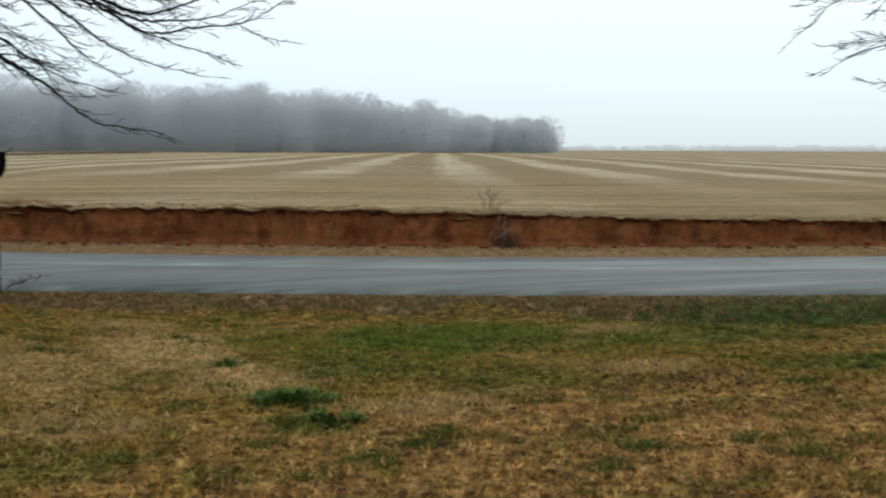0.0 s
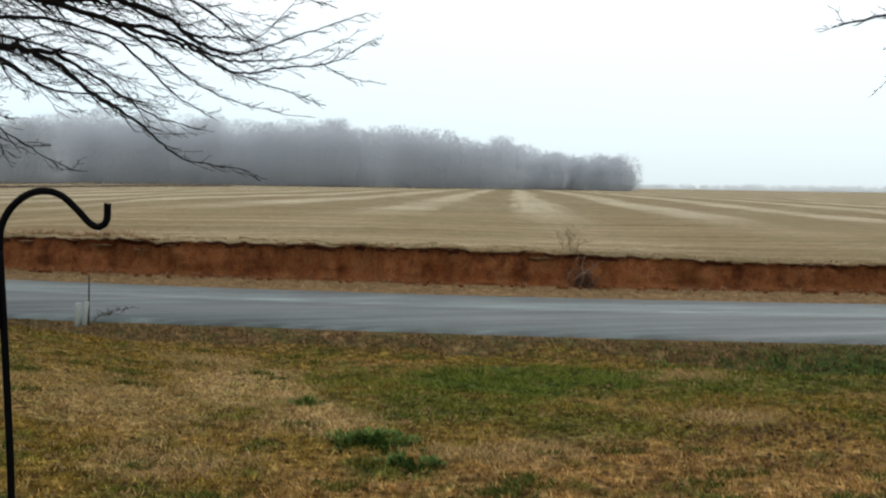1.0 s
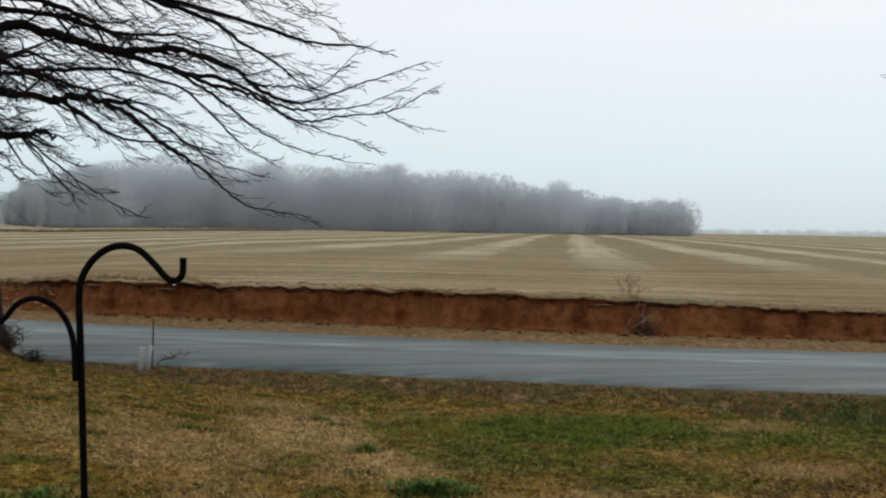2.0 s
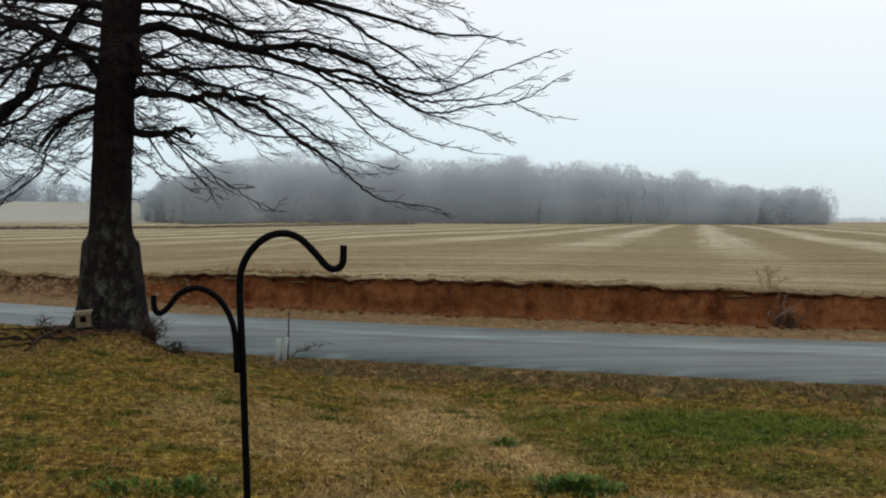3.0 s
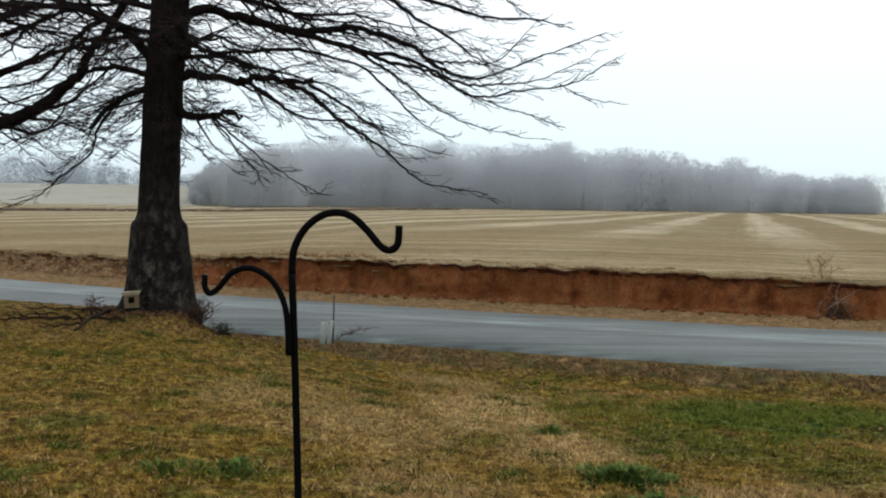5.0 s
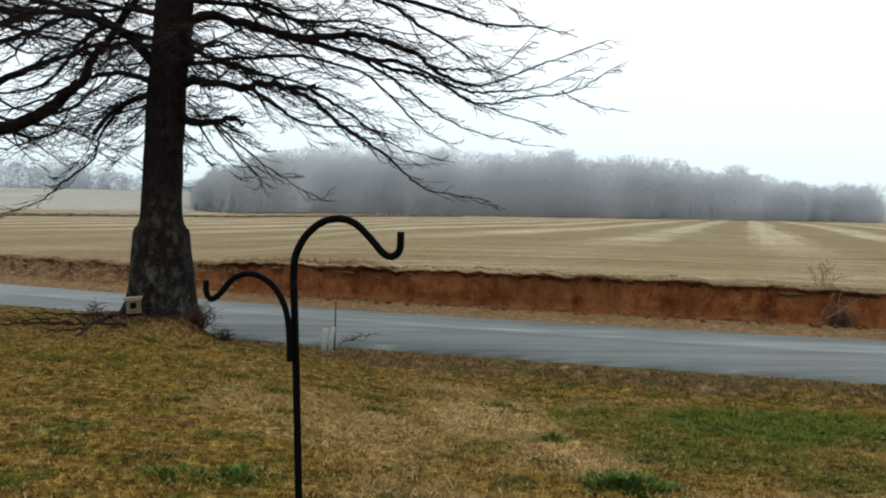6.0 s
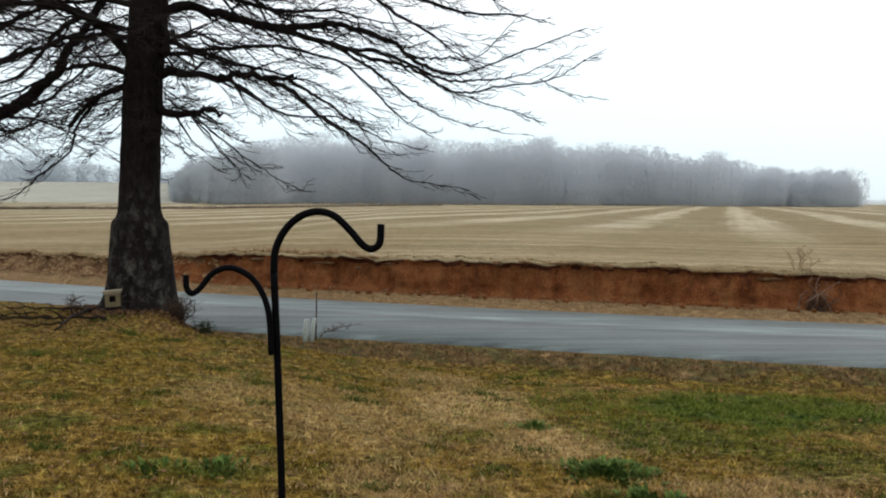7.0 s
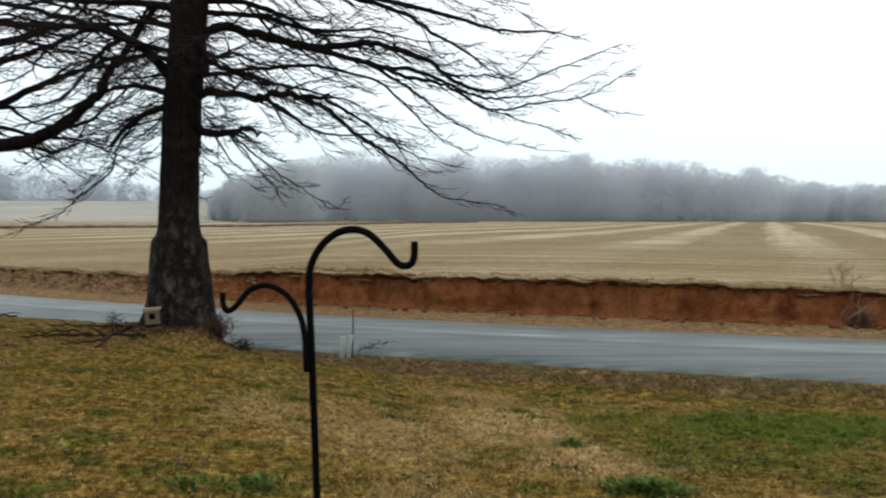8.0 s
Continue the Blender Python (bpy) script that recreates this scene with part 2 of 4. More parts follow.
def mat_bark(name, lichen=0.5):
    m = Nodes(name, 0.95, 0.08)
    v = m.noise(16.0, 5, 0.65, stretch=(1.0, 1.0, 0.33))
    f = m.noise(8.0, 6, 0.72, stretch=(1.0, 1.0, 0.75))
    col = m.ramp(v, (0.3, (0.0048, 0.0038, 0.0035)), (0.6, (0.0145, 0.011, 0.0098)), (0.8, (0.038, 0.029, 0.024)))
    if lichen:
        up = m.n.new("ShaderNodeSeparateXYZ")
        m.l.new(m.pos, up.inputs[0])
        reach = m.ramp(m.math("ADD", m.math("MULTIPLY", up.outputs[2], 0.3), m.math("MULTIPLY", f, 0.3)), (0.45, 1.0), (0.75, 0.12))
        spots = m.math("MULTIPLY", m.ramp(f, (0.47, 0.0), (0.68, lichen)), reach)
        spots = m.math("MULTIPLY", spots, m.ramp(m.noise(3.2, 4, 0.65), (0.38, 0.12), (0.62, 1.0)))
        col = m.mix(spots, col, (0.13, 0.125, 0.10))
    m.bump(v, 1.0, 0.03)
    return m.done(col)


def mat_plain(name, colour, rough=0.7, spec=0.3, spread=0.25, scale=30.0, metal=0.0):
    m = Nodes(name, rough, spec)
    m.bsdf.inputs["Metallic"].default_value = metal
    f = m.noise(scale, 4, 0.65)
    col = m.mix(1.0, colour, m.ramp(f, (0.3, 1 - spread), (0.7, 1 + spread)), "MULTIPLY")
    m.bump(f, 0.3, 0.004)
    return m.done(col)


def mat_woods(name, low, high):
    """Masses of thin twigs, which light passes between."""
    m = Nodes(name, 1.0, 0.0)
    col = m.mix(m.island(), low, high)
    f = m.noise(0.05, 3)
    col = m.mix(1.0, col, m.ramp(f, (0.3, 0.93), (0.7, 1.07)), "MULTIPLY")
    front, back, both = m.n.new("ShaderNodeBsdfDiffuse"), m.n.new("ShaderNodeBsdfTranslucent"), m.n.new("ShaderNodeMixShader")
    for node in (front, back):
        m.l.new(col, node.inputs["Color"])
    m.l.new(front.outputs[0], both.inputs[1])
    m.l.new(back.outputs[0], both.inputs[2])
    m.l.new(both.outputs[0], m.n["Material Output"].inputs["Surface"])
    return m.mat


LAWN, BLADE, VERGE, DITCH = mat_lawn(), mat_blade(), mat_verge(), mat_ditch()
CLAY, SOIL, FIELD, ASPHALT = mat_clay(), mat_soil(), mat_field(), mat_asphalt()
# near-black soil colour: the overhang's shade, painted below the bank's lip
RIM_SHADE = mat_plain("rim_shade_soil", (0.058, 0.020, 0.010), 0.95, 0.1, 0.5, 9.0)
BARK_LOW, BARK = mat_bark("lichened_oak_bark", 0.7), mat_bark("dark_wet_bark", 0.0)
TWIG = mat_plain("wet_twig", (0.020, 0.0145, 0.0135), 0.9, 0.05)
IRON = mat_plain("black_painted_iron", (0.003, 0.003, 0.0034), 0.65, 0.03, 0.3, 60.0)


# ---------------------------------------------------------------- mesh helpers
class Soup:
    """Vertices and faces gathered for one mesh."""

    def __init__(self):
        self.v, self.f = [], []

    def tube(self, pts, radii, sides=6, cap=True):
        pts = [Vector(p) for p in pts]
        base, n = len(self.v), len(pts)
        side = None
        for i, p in enumerate(pts):
            way = (pts[min(i + 1, n - 1)] - pts[max(i - 1, 0)]).normalized()
            if side is None:
                side = way.orthogonal().normalized()
            else:
                side = (side - way * side.dot(way)).normalized()
            up = way.cross(side)
            for k in range(sides):
                a = 2 * math.pi * k / sides
                self.v.append(tuple(p + radii[i] * (math.cos(a) * side + math.sin(a) * up)))
        for i in range(n - 1):
            for k in range(sides):
                a, b = base + i * sides + k, base + i * sides + (k + 1) % sides
                self.f.append((a, b, b + sides, a + sides))
        if cap:
            self.f.append(tuple(base + k for k in reversed(range(sides))))
            self.f.append(tuple(base + (n - 1) * sides + k for k in range(sides)))

    def box(self, centre, size, m=None):
        base = len(self.v)
        for dx in (-0.5, 0.5):
            for dy in (-0.5, 0.5):
                for dz in (-0.5, 0.5):
                    p = Vector((dx * size[0], dy * size[1], dz * size[2]))
                    p = (m @ p if m else p) + Vector(centre)
                    self.v.append(tuple(p))
        for q in ((0, 1, 3, 2), (4, 6, 7, 5), (0, 4, 5, 1), (2, 3, 7, 6), (0, 2, 6, 4), (1, 5, 7, 3)):
            self.f.append(tuple(base + i for i in q))

    def mesh(self, name, mat, smooth=True):
        me = bpy.data.meshes.new(name)
        me.from_pydata(self.v, [], self.f)
        me.materials.append(mat)
        if smooth:
            me.polygons.foreach_set("use_smooth", [True] * len(me.polygons))
        me.update()
        return me


def thing(name, label, category, place=(0, 0, 0), group="", kind=""):
    ob = new(name)
    ob.location = place
    ob.empty_display_size = 0.1
    return tagged(ob, label, category, group, kind)


def part(name, soup, mat, parent, label="", smooth=True):
    ob = new(name, soup.mesh(name, mat, smooth))
    ob.parent = parent
    return tagged(ob, label)


def smooth(a, b, x):
    t = min(1.0, max(0.0, (x - a) / (b - a)))
    return t * t * (3 - 2 * t)


def spline(pts, steps=8):
    """A smooth line through some points."""
    pts = [Vector(p) for p in pts]
    pts = [2 * pts[0] - pts[1], *pts, 2 * pts[-1] - pts[-2]]
    out = []
    for i in range(1, len(pts) - 2):
        a, b, c, d = pts[i - 1 : i + 3]
        for k in range(steps):
            t = k / steps
            out.append(0.5 * (2 * b + (c - a) * t + (2 * a - 5 * b + 4 * c - d) * t * t + (3 * b - a - 3 * c + d) * t**3))
    out.append(pts[-2])
    return out


# ---------------------------------------------------------------- the lie of the land
ROAD_Z, ROAD_W, ROAD_FAR = -0.4, 4.8, -0.33


def far_edge(x):
    """The far edge of the road and its slope, as a bend between two straights."""
    c = min(16.0, max(-14.0, x))
    y, s = 19.48 - 0.405 * c + 0.0086 * c * c, -0.405 + 0.0172 * c
    return y + s * (x - c), s


def across(x, y):
    """How far a place lies beyond the road's far edge (square to it)."""
    f, s = far_edge(x)
    return (y - f) / math.sqrt(1 + s * s)


def field_top(x):
    """Height of the field's rim over the cut bank."""
    left = 0.40 - 0.26 * smooth(-4.0, -9.0, x)
    return left - 0.22 * smooth(2.0, 14.0, x)


def lawn_z(x, d):
    """Height of the lawn at d metres from the near edge of the road."""
    slope = -0.62 + 0.20 * smooth(1.0, 2.6, d) + 0.42 * smooth(2.0, 11.0, d)
    slope += 0.17 * smooth(1.0, 0.0, d) - 0.16 * smooth(4.5, 7.0, x) * smooth(0.3, 0.9, d) * smooth(2.6, 1.4, d)
    w = smooth(-3.2, -4.2, x)
    flat = (-0.45 + 0.45 * smooth(0.1, 1.5, d)) * w + (-0.47 + 0.32 * smooth(0.8, 2.6, d) + 0.15 * smooth(2.2, 6.0, d)) * (1 - w)
    a = smooth(0.6, -3.4, x)
    return slope * (1 - a) + flat * a


def ground_z(x, p):
    rough = 0.5 * noise.noise((x * 0.9, p * 0.9, 3.0)) + 0.25 * noise.noise((x * 2.6, p * 2.6, 7.0))
    if p <= -ROAD_W:
        d = -ROAD_W - p
        return lawn_z(x, d) + 0.05 * rough * smooth(0.0, 0.6, d)
    if p <= -0.3:
        return ROAD_Z - 0.05
    if p <= 1.0:
        return ROAD_Z - 0.03 + 0.08 * smooth(-0.3, 1.0, p) + 0.04 * rough * smooth(-0.3, 0.0, p)
    ragged = 0.06 * noise.noise((x * 1.1, 0, 5)) + 0.05 * noise.noise((x * 4.0, 0, 9)) + 0.03 * noise.noise((x * 9.0, 0, 9))
    top = field_top(x) + ragged * smooth(3.2, 1.55, p)
    if p < 1.5:
        return ROAD_Z + 0.04 + (top - ROAD_Z - 0.04) * (p - 1.0) / 0.5
    far = smooth(20.0, 160.0, p)
    y0, s = far_edge(x)
    y = y0 + p * math.sqrt(1 + s * s)
    hill = 6.0 * smooth(-0.238, -0.25, x / y) * smooth(165.0, 300.0, y)
    return top * (1 - far) + 0.38 * far + 0.05 * rough * smooth(1.6, 3.0, p) * (1 - far) + hill


def build_ground():
    xs = [-2600, -1500, -900, -600, -450, -340, -290, -260, -230, -200, -175, -150, -130, -110, -95, -84, -81, -78, -75, -72, -69, -66, -63, -60, -57, -54, -51, -48, -45, -42, -39, -36, -34, -26, -20]
    xs += [-16 + 0.1 * i for i in range(341)] + [20, 26, 34, 45, 60, 80, 110, 150, 200, 260, 340, 450, 600, 900, 1500, 2600]
    ps = [-900, -300, -120, -60, -40, -32] + [-28 + 0.25 * i for i in range(85)] + [-6.8 + 0.1 * i for i in range(20)]
    ps += [-4.8, -4.7, -2.4, -0.42, -0.3, -0.2, -0.1, 0.05, 0.2, 0.45, 0.7, 0.9] + [1.0 + 0.5 * i / 15 for i in range(16)]
    ps += [1.6, 1.75, 2.0, 2.3, 2.7, 3.2, 3.8, 4.6, 5.6, 7, 9, 12, 16, 22, 30, 40, 55, 75, 100, 115, 130, 150, 165, 182, 200, 220, 240, 260, 280, 305, 330, 380, 450, 520, 600, 1000, 2600]
    verts, faces, mats = [], [], []
    for x in xs:
        y0, s = far_edge(x)
        k = math.sqrt(1 + s * s)
        for p in ps:
            off = 0.0
            if 1.0 < p < 1.5:
                h = (p - 1.0) / 0.5
                off = -0.30 * (h - 0.5) * smooth(0.0, 0.2, h) + 0.24 * noise.noise((x * 1.3, h * 1.0, 1)) + 0.13 * noise.noise((x * 3.8, h * 1.6, 2)) + 0.06 * noise.noise((x * 9.0, h * 6.0, 2))
                off -= 0.12 * smooth(0.78, 0.95, h)
                off += 0.10 * abs(noise.noise((x * 2.4, h * 0.35, 6)))
                off += 0.45 * smooth(-4.5, -8.0, x) * h
            elif 1.5 <= p < 1.7:
                off = -0.12 + 0.10 * noise.noise((x * 2.0, 0, 4)) + 0.06 * noise.noise((x * 6.0, 0, 4)) + 0.45 * smooth(-4.5, -8.0, x)
            verts.append((x, y0 + (p + off) * k, ground_z(x, p)))
    n = len(ps)
    for i in range(len(xs) - 1):
        for j in range(n - 1):
            faces.append((i * n + j, (i + 1) * n + j, (i + 1) * n + j + 1, i * n + j + 1))
            p, x = 0.5 * (ps[j] + ps[j + 1]), 0.5 * (xs[i] + xs[i + 1])
            edge = -ROAD_W - 0.58 + 0.6 * noise.noise((x * 0.8, 0, 2)) + 0.5 * smooth(-3.4, -4.4, x) - 0.35 * smooth(0.5, -0.8, x) - 0.5 * smooth(5.0, 8.0, x)
            if p < edge:
                mats.append(0)
            elif p < -4.5:
                mats.append(2)
            elif p < 1.0:
                mats.append(1)
            elif p < 1.5:
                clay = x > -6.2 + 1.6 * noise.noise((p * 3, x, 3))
                # ragged lower edge of the painted shade under the lip
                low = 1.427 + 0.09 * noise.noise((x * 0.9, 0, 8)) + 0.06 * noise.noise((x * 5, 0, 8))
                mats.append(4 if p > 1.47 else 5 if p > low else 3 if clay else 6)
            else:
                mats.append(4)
    me = bpy.data.meshes.new("ground")
    me.from_pydata(verts, [], faces)
    for m in (LAWN, VERGE, DITCH, CLAY, FIELD, RIM_SHADE, SOIL):
        me.materials.append(m)
    me.polygons.foreach_set("material_index", mats)
    me.polygons.foreach_set("use_smooth", [True] * len(faces))
    me.update()
    return tagged(new("ground", me), "winter lawn, ditch, red clay bank and cut stubble field", "ground", kind="structure")


def build_road():
    xs = [-300, -200, -140, -90, -60, -40, -28] + [-20 + 0.5 * i for i in range(81)] + [26, 40, 60, 90, 140, 200, 300]
    cross = [-ROAD_W, -ROAD_W + 0.1, -3.6, -2.7, -1.7, ROAD_FAR - 0.1, ROAD_FAR]
    mid, half = (ROAD_FAR - ROAD_W) / 2, (ROAD_FAR + ROAD_W) / 2
    verts, faces = [], []
    for x in xs:
        y0, s = far_edge(x)
        k = math.sqrt(1 + s * s)
        for c in cross:
            wob = 0.07 * noise.noise((x * 1.3, c, 1)) if c in (ROAD_FAR, -ROAD_W) else 0.0
            crown = 0.05 * (1 - ((c - mid) / half) ** 2)
            edge = -0.06 if c in (ROAD_FAR, -ROAD_W) else 0.0
            verts.append((x, y0 + (c + wob) * k, ROAD_Z + crown + edge))
    n = len(cross)
    for i in range(len(xs) - 1):
        for j in range(n - 1):
            faces.append((i * n + j, (i + 1) * n + j, (i + 1) * n + j + 1, i * n + j + 1))
    me = bpy.data.meshes.new("road")
    me.from_pydata(verts, [], faces)
    me.materials.append(ASPHALT)
    me.polygons.foreach_set("use_smooth", [True] * len(faces))
    return tagged(new("road", me), "narrow wet grey asphalt country road without markings", "road", kind="structure")


build_ground()
build_road()


def height_at(x, y):
    return ground_z(x, across(x, y))


# ---------------------------------------------------------------- trees
def grow(soup, twigs, rng, start, az, pitch, tip_pitch, length, radius, level, dense=1.0):
    """One branch that bends from its first pitch to its last, with side branches; thick wood goes to soup, thin to twigs.
    Angles are in degrees; az is counted from +x."""
    n = max(4, int(length / (0.20, 0.15, 0.12, 0.11)[level]))
    step = length / n
    p, seed = Vector(start), rng.uniform(0, 900)
    pts, radii, kids = [p.copy()], [radius], []
    side = 1 if rng.random() < 0.5 else -1
    wig = (11, 13, 14, 16)[level]
    for i in range(n):
        t = (i + 1) / n
        crook = noise.noise((seed, i * step * (1.5, 2.6, 4.0, 6.0)[level], 0))
        sway = noise.noise((seed + 50, i * step * (1.5, 2.6, 4.0, 6.0)[level], 0))
        e = radians(pitch + (tip_pitch - pitch) * t + 2.0 * wig * crook + rng.gauss(0, wig * 0.35))
        a = radians(az + 2.0 * wig * sway + rng.gauss(0, wig * 0.35))
        p = p + Vector((math.cos(a) * math.cos(e), math.sin(a) * math.cos(e), math.sin(e))) * step
        pts.append(p.copy())
        radii.append(max(0.0042, radius * (1 - t) ** (1.25 if level == 0 else 0.95)))
        if level < 3 and t > (0.10, 0.08, 0.1)[level] and rng.random() < (0.86, 0.78, 0.66)[level] * dense:
            side = -side
            kids.append((p.copy(), math.degrees(a), math.degrees(e), t, side))
    sides = 8 if radius > 0.05 else (5 if radius > 0.02 else 3)
    (soup if radius > 0.014 else twigs).tube(pts, radii, sides, cap=False)
    for q, ka, ke, t, sd in kids:
        turn = sd * rng.uniform(8, 44)
        lift = rng.uniform(-34, 24) if level else rng.uniform(-52, 20)
        share = (0.36, 0.44, 0.45)[level] * (1.10 - 0.72 * t) * rng.uniform(0.45, 1.25)
        ln = min(max(length * share, 0.15), (2.4, 1.1, 0.45)[level])
        rr = max(0.0053, min(radius * (1 - t) ** 0.95 * rng.uniform(0.32, 0.68), (0.040, 0.018, 0.008)[level]))
        low = max(-62, ke + lift)
        grow(soup, twigs, rng, q, ka + turn, low, low * 0.45 + (0, 5, 9)[level], ln, rr, level + 1, dense)


def lean(h):
    """How far a trunk leans over at a height."""
    return float(np.interp(h, (0, 2.6, 3.4, 4.6, 12.5), (0, 0.035, 0.095, 0.19, 0.5)))


def oak(name, label, x, y, trunk_pts, limbs, seed, group="roadside oaks"):
    """trunk_pts: heights and radii; limbs: height, azimuth, length, pitch at foot and at tip, radius."""
    rng = random.Random(seed)
    z0 = height_at(x, y)
    tree = thing(name, label, "tree", (x, y, z0), group)
    soup = Soup()
    sides = 32
    pts = spline([(lean(h), 0, h) for h, _ in trunk_pts], 6)
    rad = [v.x for v in spline([(r, 0, 0) for _, r in trunk_pts], 6)]
    soup.tube(pts, rad, sides)
    for i, v in enumerate(soup.v):
        a, h = math.atan2(v[1], v[0]), v[2]
        ribs = 0.06 * math.sin(5 * a + 0.7) * smooth(1.0, 0.0, h) + 0.06 * noise.noise((math.cos(a) * 2.2, math.sin(a) * 2.2, h * 1.2 + seed))
        ribs += 0.045 * noise.noise((math.cos(a) * 7, math.sin(a) * 7, h * 2.5))
        soup.v[i] = (v[0] * (1 + ribs * 1.6), v[1] * (1 + ribs * 1.6), h)
    part("trunk", soup, BARK_LOW, tree, "dark ridged bark with pale lichen near the foot")
    for h, az, length, pitch, bend, radius in limbs:
        wood, twigs = Soup(), Soup()
        grow(wood, twigs, rng, (lean(h), 0, h), az, pitch, bend, length, radius, 0, 1.0 if h < 6.1 else 0.6)
        limb = part("limb", wood, BARK, tree)
        tagged(part("twig_mass", twigs, TWIG, limb, "fine bare drooping twigs"), kind="stuff")
    return tree


OAK_TRUNK = [(-0.15, 0.62), (0.0, 0.60), (0.25, 0.50), (0.7, 0.44), (1.1, 0.415), (1.30, 0.40), (1.43, 0.325), (1.8, 0.295), (3.0, 0.285), (4.2, 0.275), (5.5, 0.25), (7.5, 0.19), (10.0, 0.11), (12.5, 0.03)]
UPPER = [
    (6.3, 0, 4.9, 24, 6, 0.085), (6.4, 180, 5.2, 24, 5, 0.085), (6.9, -90, 4.6, 28, 8, 0.075), (7.1, 90, 4.6, 28, 8, 0.075),
    (7.8, 30, 4.2, 34, 20, 0.065), (8.0, 215, 4.0, 36, 20, 0.065), (8.8, -40, 3.4, 42, 30, 0.055), (9.2, 140, 3.2, 46, 30, 0.05),
    (10.2, 70, 2.6, 55, 45, 0.04), (10.6, 250, 2.4, 58, 45, 0.04),
]
OAK_LIMBS = [
    (4.7, 22, 5.2, 4, -12, 0.05),
    (5.05, -4, 5.0, 4, -14, 0.055),
    (5.3, -26, 4.9, 6, -10, 0.055),
    (5.5, 14, 4.8, 8, -10, 0.06),
    (5.9, -6, 4.6, 10, -8, 0.06),
    (6.0, 30, 4.5, 12, -4, 0.06),
    (4.1, 200, 4.6, 10, -8, 0.045),
    (3.9, 158, 4.6, 14, -6, 0.042),
    (4.7, 172, 5.2, 12, -6, 0.07),
    (5.0, 192, 5.2, 16, 0, 0.06),
    (5.5, 165, 5.2, 18, 2, 0.06),
    (5.9, 186, 5.2, 20, 4, 0.06),
    (3.9, -70, 3.4, 10, -10, 0.035),
    (4.4, -120, 4.2, 14, -6, 0.045),
    (4.2, 70, 4.6, 10, -10, 0.045),
    (5.0, 115, 4.8, 16, -6, 0.045),
    (5.6, -50, 5.4, 16, -4, 0.075),
    (5.8, 50, 5.4, 18, -4, 0.075),
    (3.8, 42, 4.4, 4, -20, 0.045),
] + UPPER
# short wood low on the trunk
OAK_LIMBS += [(2.6 + 0.11 * i, (37 + 137 * i) % 360, 0.7 + 0.07 * (i % 7), 10 - 9 * (i % 5), -30, 0.014) for i in range(12)]
# crowded short wood between the lower limbs
OAK_LIMBS += [(3.05 + 0.055 * i, (11 + 97 * i) % 360, 1.0 + 0.12 * (i % 8), 14 - 17 * (i % 5), -36, 0.018) for i in range(30)]
OAK_LIMBS += [(3.2 + 0.14 * i, 180 + (-1) ** i * (6 + 7 * i), 2.0 + 0.2 * (i % 4), 0 - 14 * (i % 4), -26, 0.024) for i in range(5)]
BIG_OAK = oak("oak_tree", "large bare oak with drooping limbs on the lawn's rise", -4.51, 14.85, OAK_TRUNK, OAK_LIMBS, 5)



def broken_limb(tree, pts, radii, fingers):
    """A thick limb that ends bluntly; fingers: share along it, direction, length, radius."""
    rng = random.Random(len(pts) * 7 + len(fingers))
    wood, twigs = Soup(), Soup()
    line = [v + Vector((rng.gauss(0, 0.012), rng.gauss(0, 0.02), rng.gauss(0, 0.018))) for v in spline(pts, 5)]
    rad = [float(np.interp(i / (len(line) - 1), np.linspace(0, 1, len(radii)), radii)) * rng.uniform(0.9, 1.12) for i in range(len(line))]
    wood.tube(line, rad, 9)
    for share, way, length, r in fingers:
        q = line[int(share * (len(line) - 1))]
        az, pitch = math.degrees(math.atan2(way[1], way[0])), math.degrees(math.atan2(way[2], math.hypot(way[0], way[1])))
        grow(wood, twigs, rng, q, az, pitch, pitch * 0.7 - 6, length, r, 1)
    limb = part("limb", wood, BARK, tree, "thick broken limb with a blunt end")
    tagged(part("twig_mass", twigs, TWIG, limb, "fine bare drooping twigs"), kind="stuff")


ROOT_FLARE = Soup()
ROOT_FLARE.tube(spline([(-0.05, -0.25, 0.12), (-0.16, -0.45, 0.03), (-0.24, -0.60, -0.02), (-0.27, -0.72, -0.06), (-0.3, -0.86, -0.16)], 4), [0.2, 0.19, 0.18, 0.17, 0.16, 0.15, 0.14, 0.13, 0.12, 0.115, 0.11, 0.10, 0.09, 0.08, 0.07, 0.06, 0.05], 12)
part("root_flare", ROOT_FLARE, BARK_LOW, BIG_OAK)
broken_limb(BIG_OAK, [(0.12, 0, 2.95), (0.5, -0.05, 2.94), (0.8, -0.06, 2.90), (1.0, -0.08, 2.97), (1.28, -0.1, 2.90)], [0.10, 0.06, 0.05, 0.036, 0.024],
            [(0.42, (1, 0.1, 0.35), 0.5, 0.03), (0.6, (1, -0.2, -0.45), 0.55, 0.026), (0.75, (1, 0.1, 0.3), 0.4, 0.02), (0.7, (0.9, 0, -0.6), 0.5, 0.02),
             (0.3, (0.8, -0.2, -0.8), 1.0, 0.022), (0.2, (0.6, 0.2, 0.5), 0.5, 0.02), (0.5, (0.7, 0.1, -1.0), 0.9, 0.018), (0.9, (1, 0, -0.35), 0.35, 0.016)])
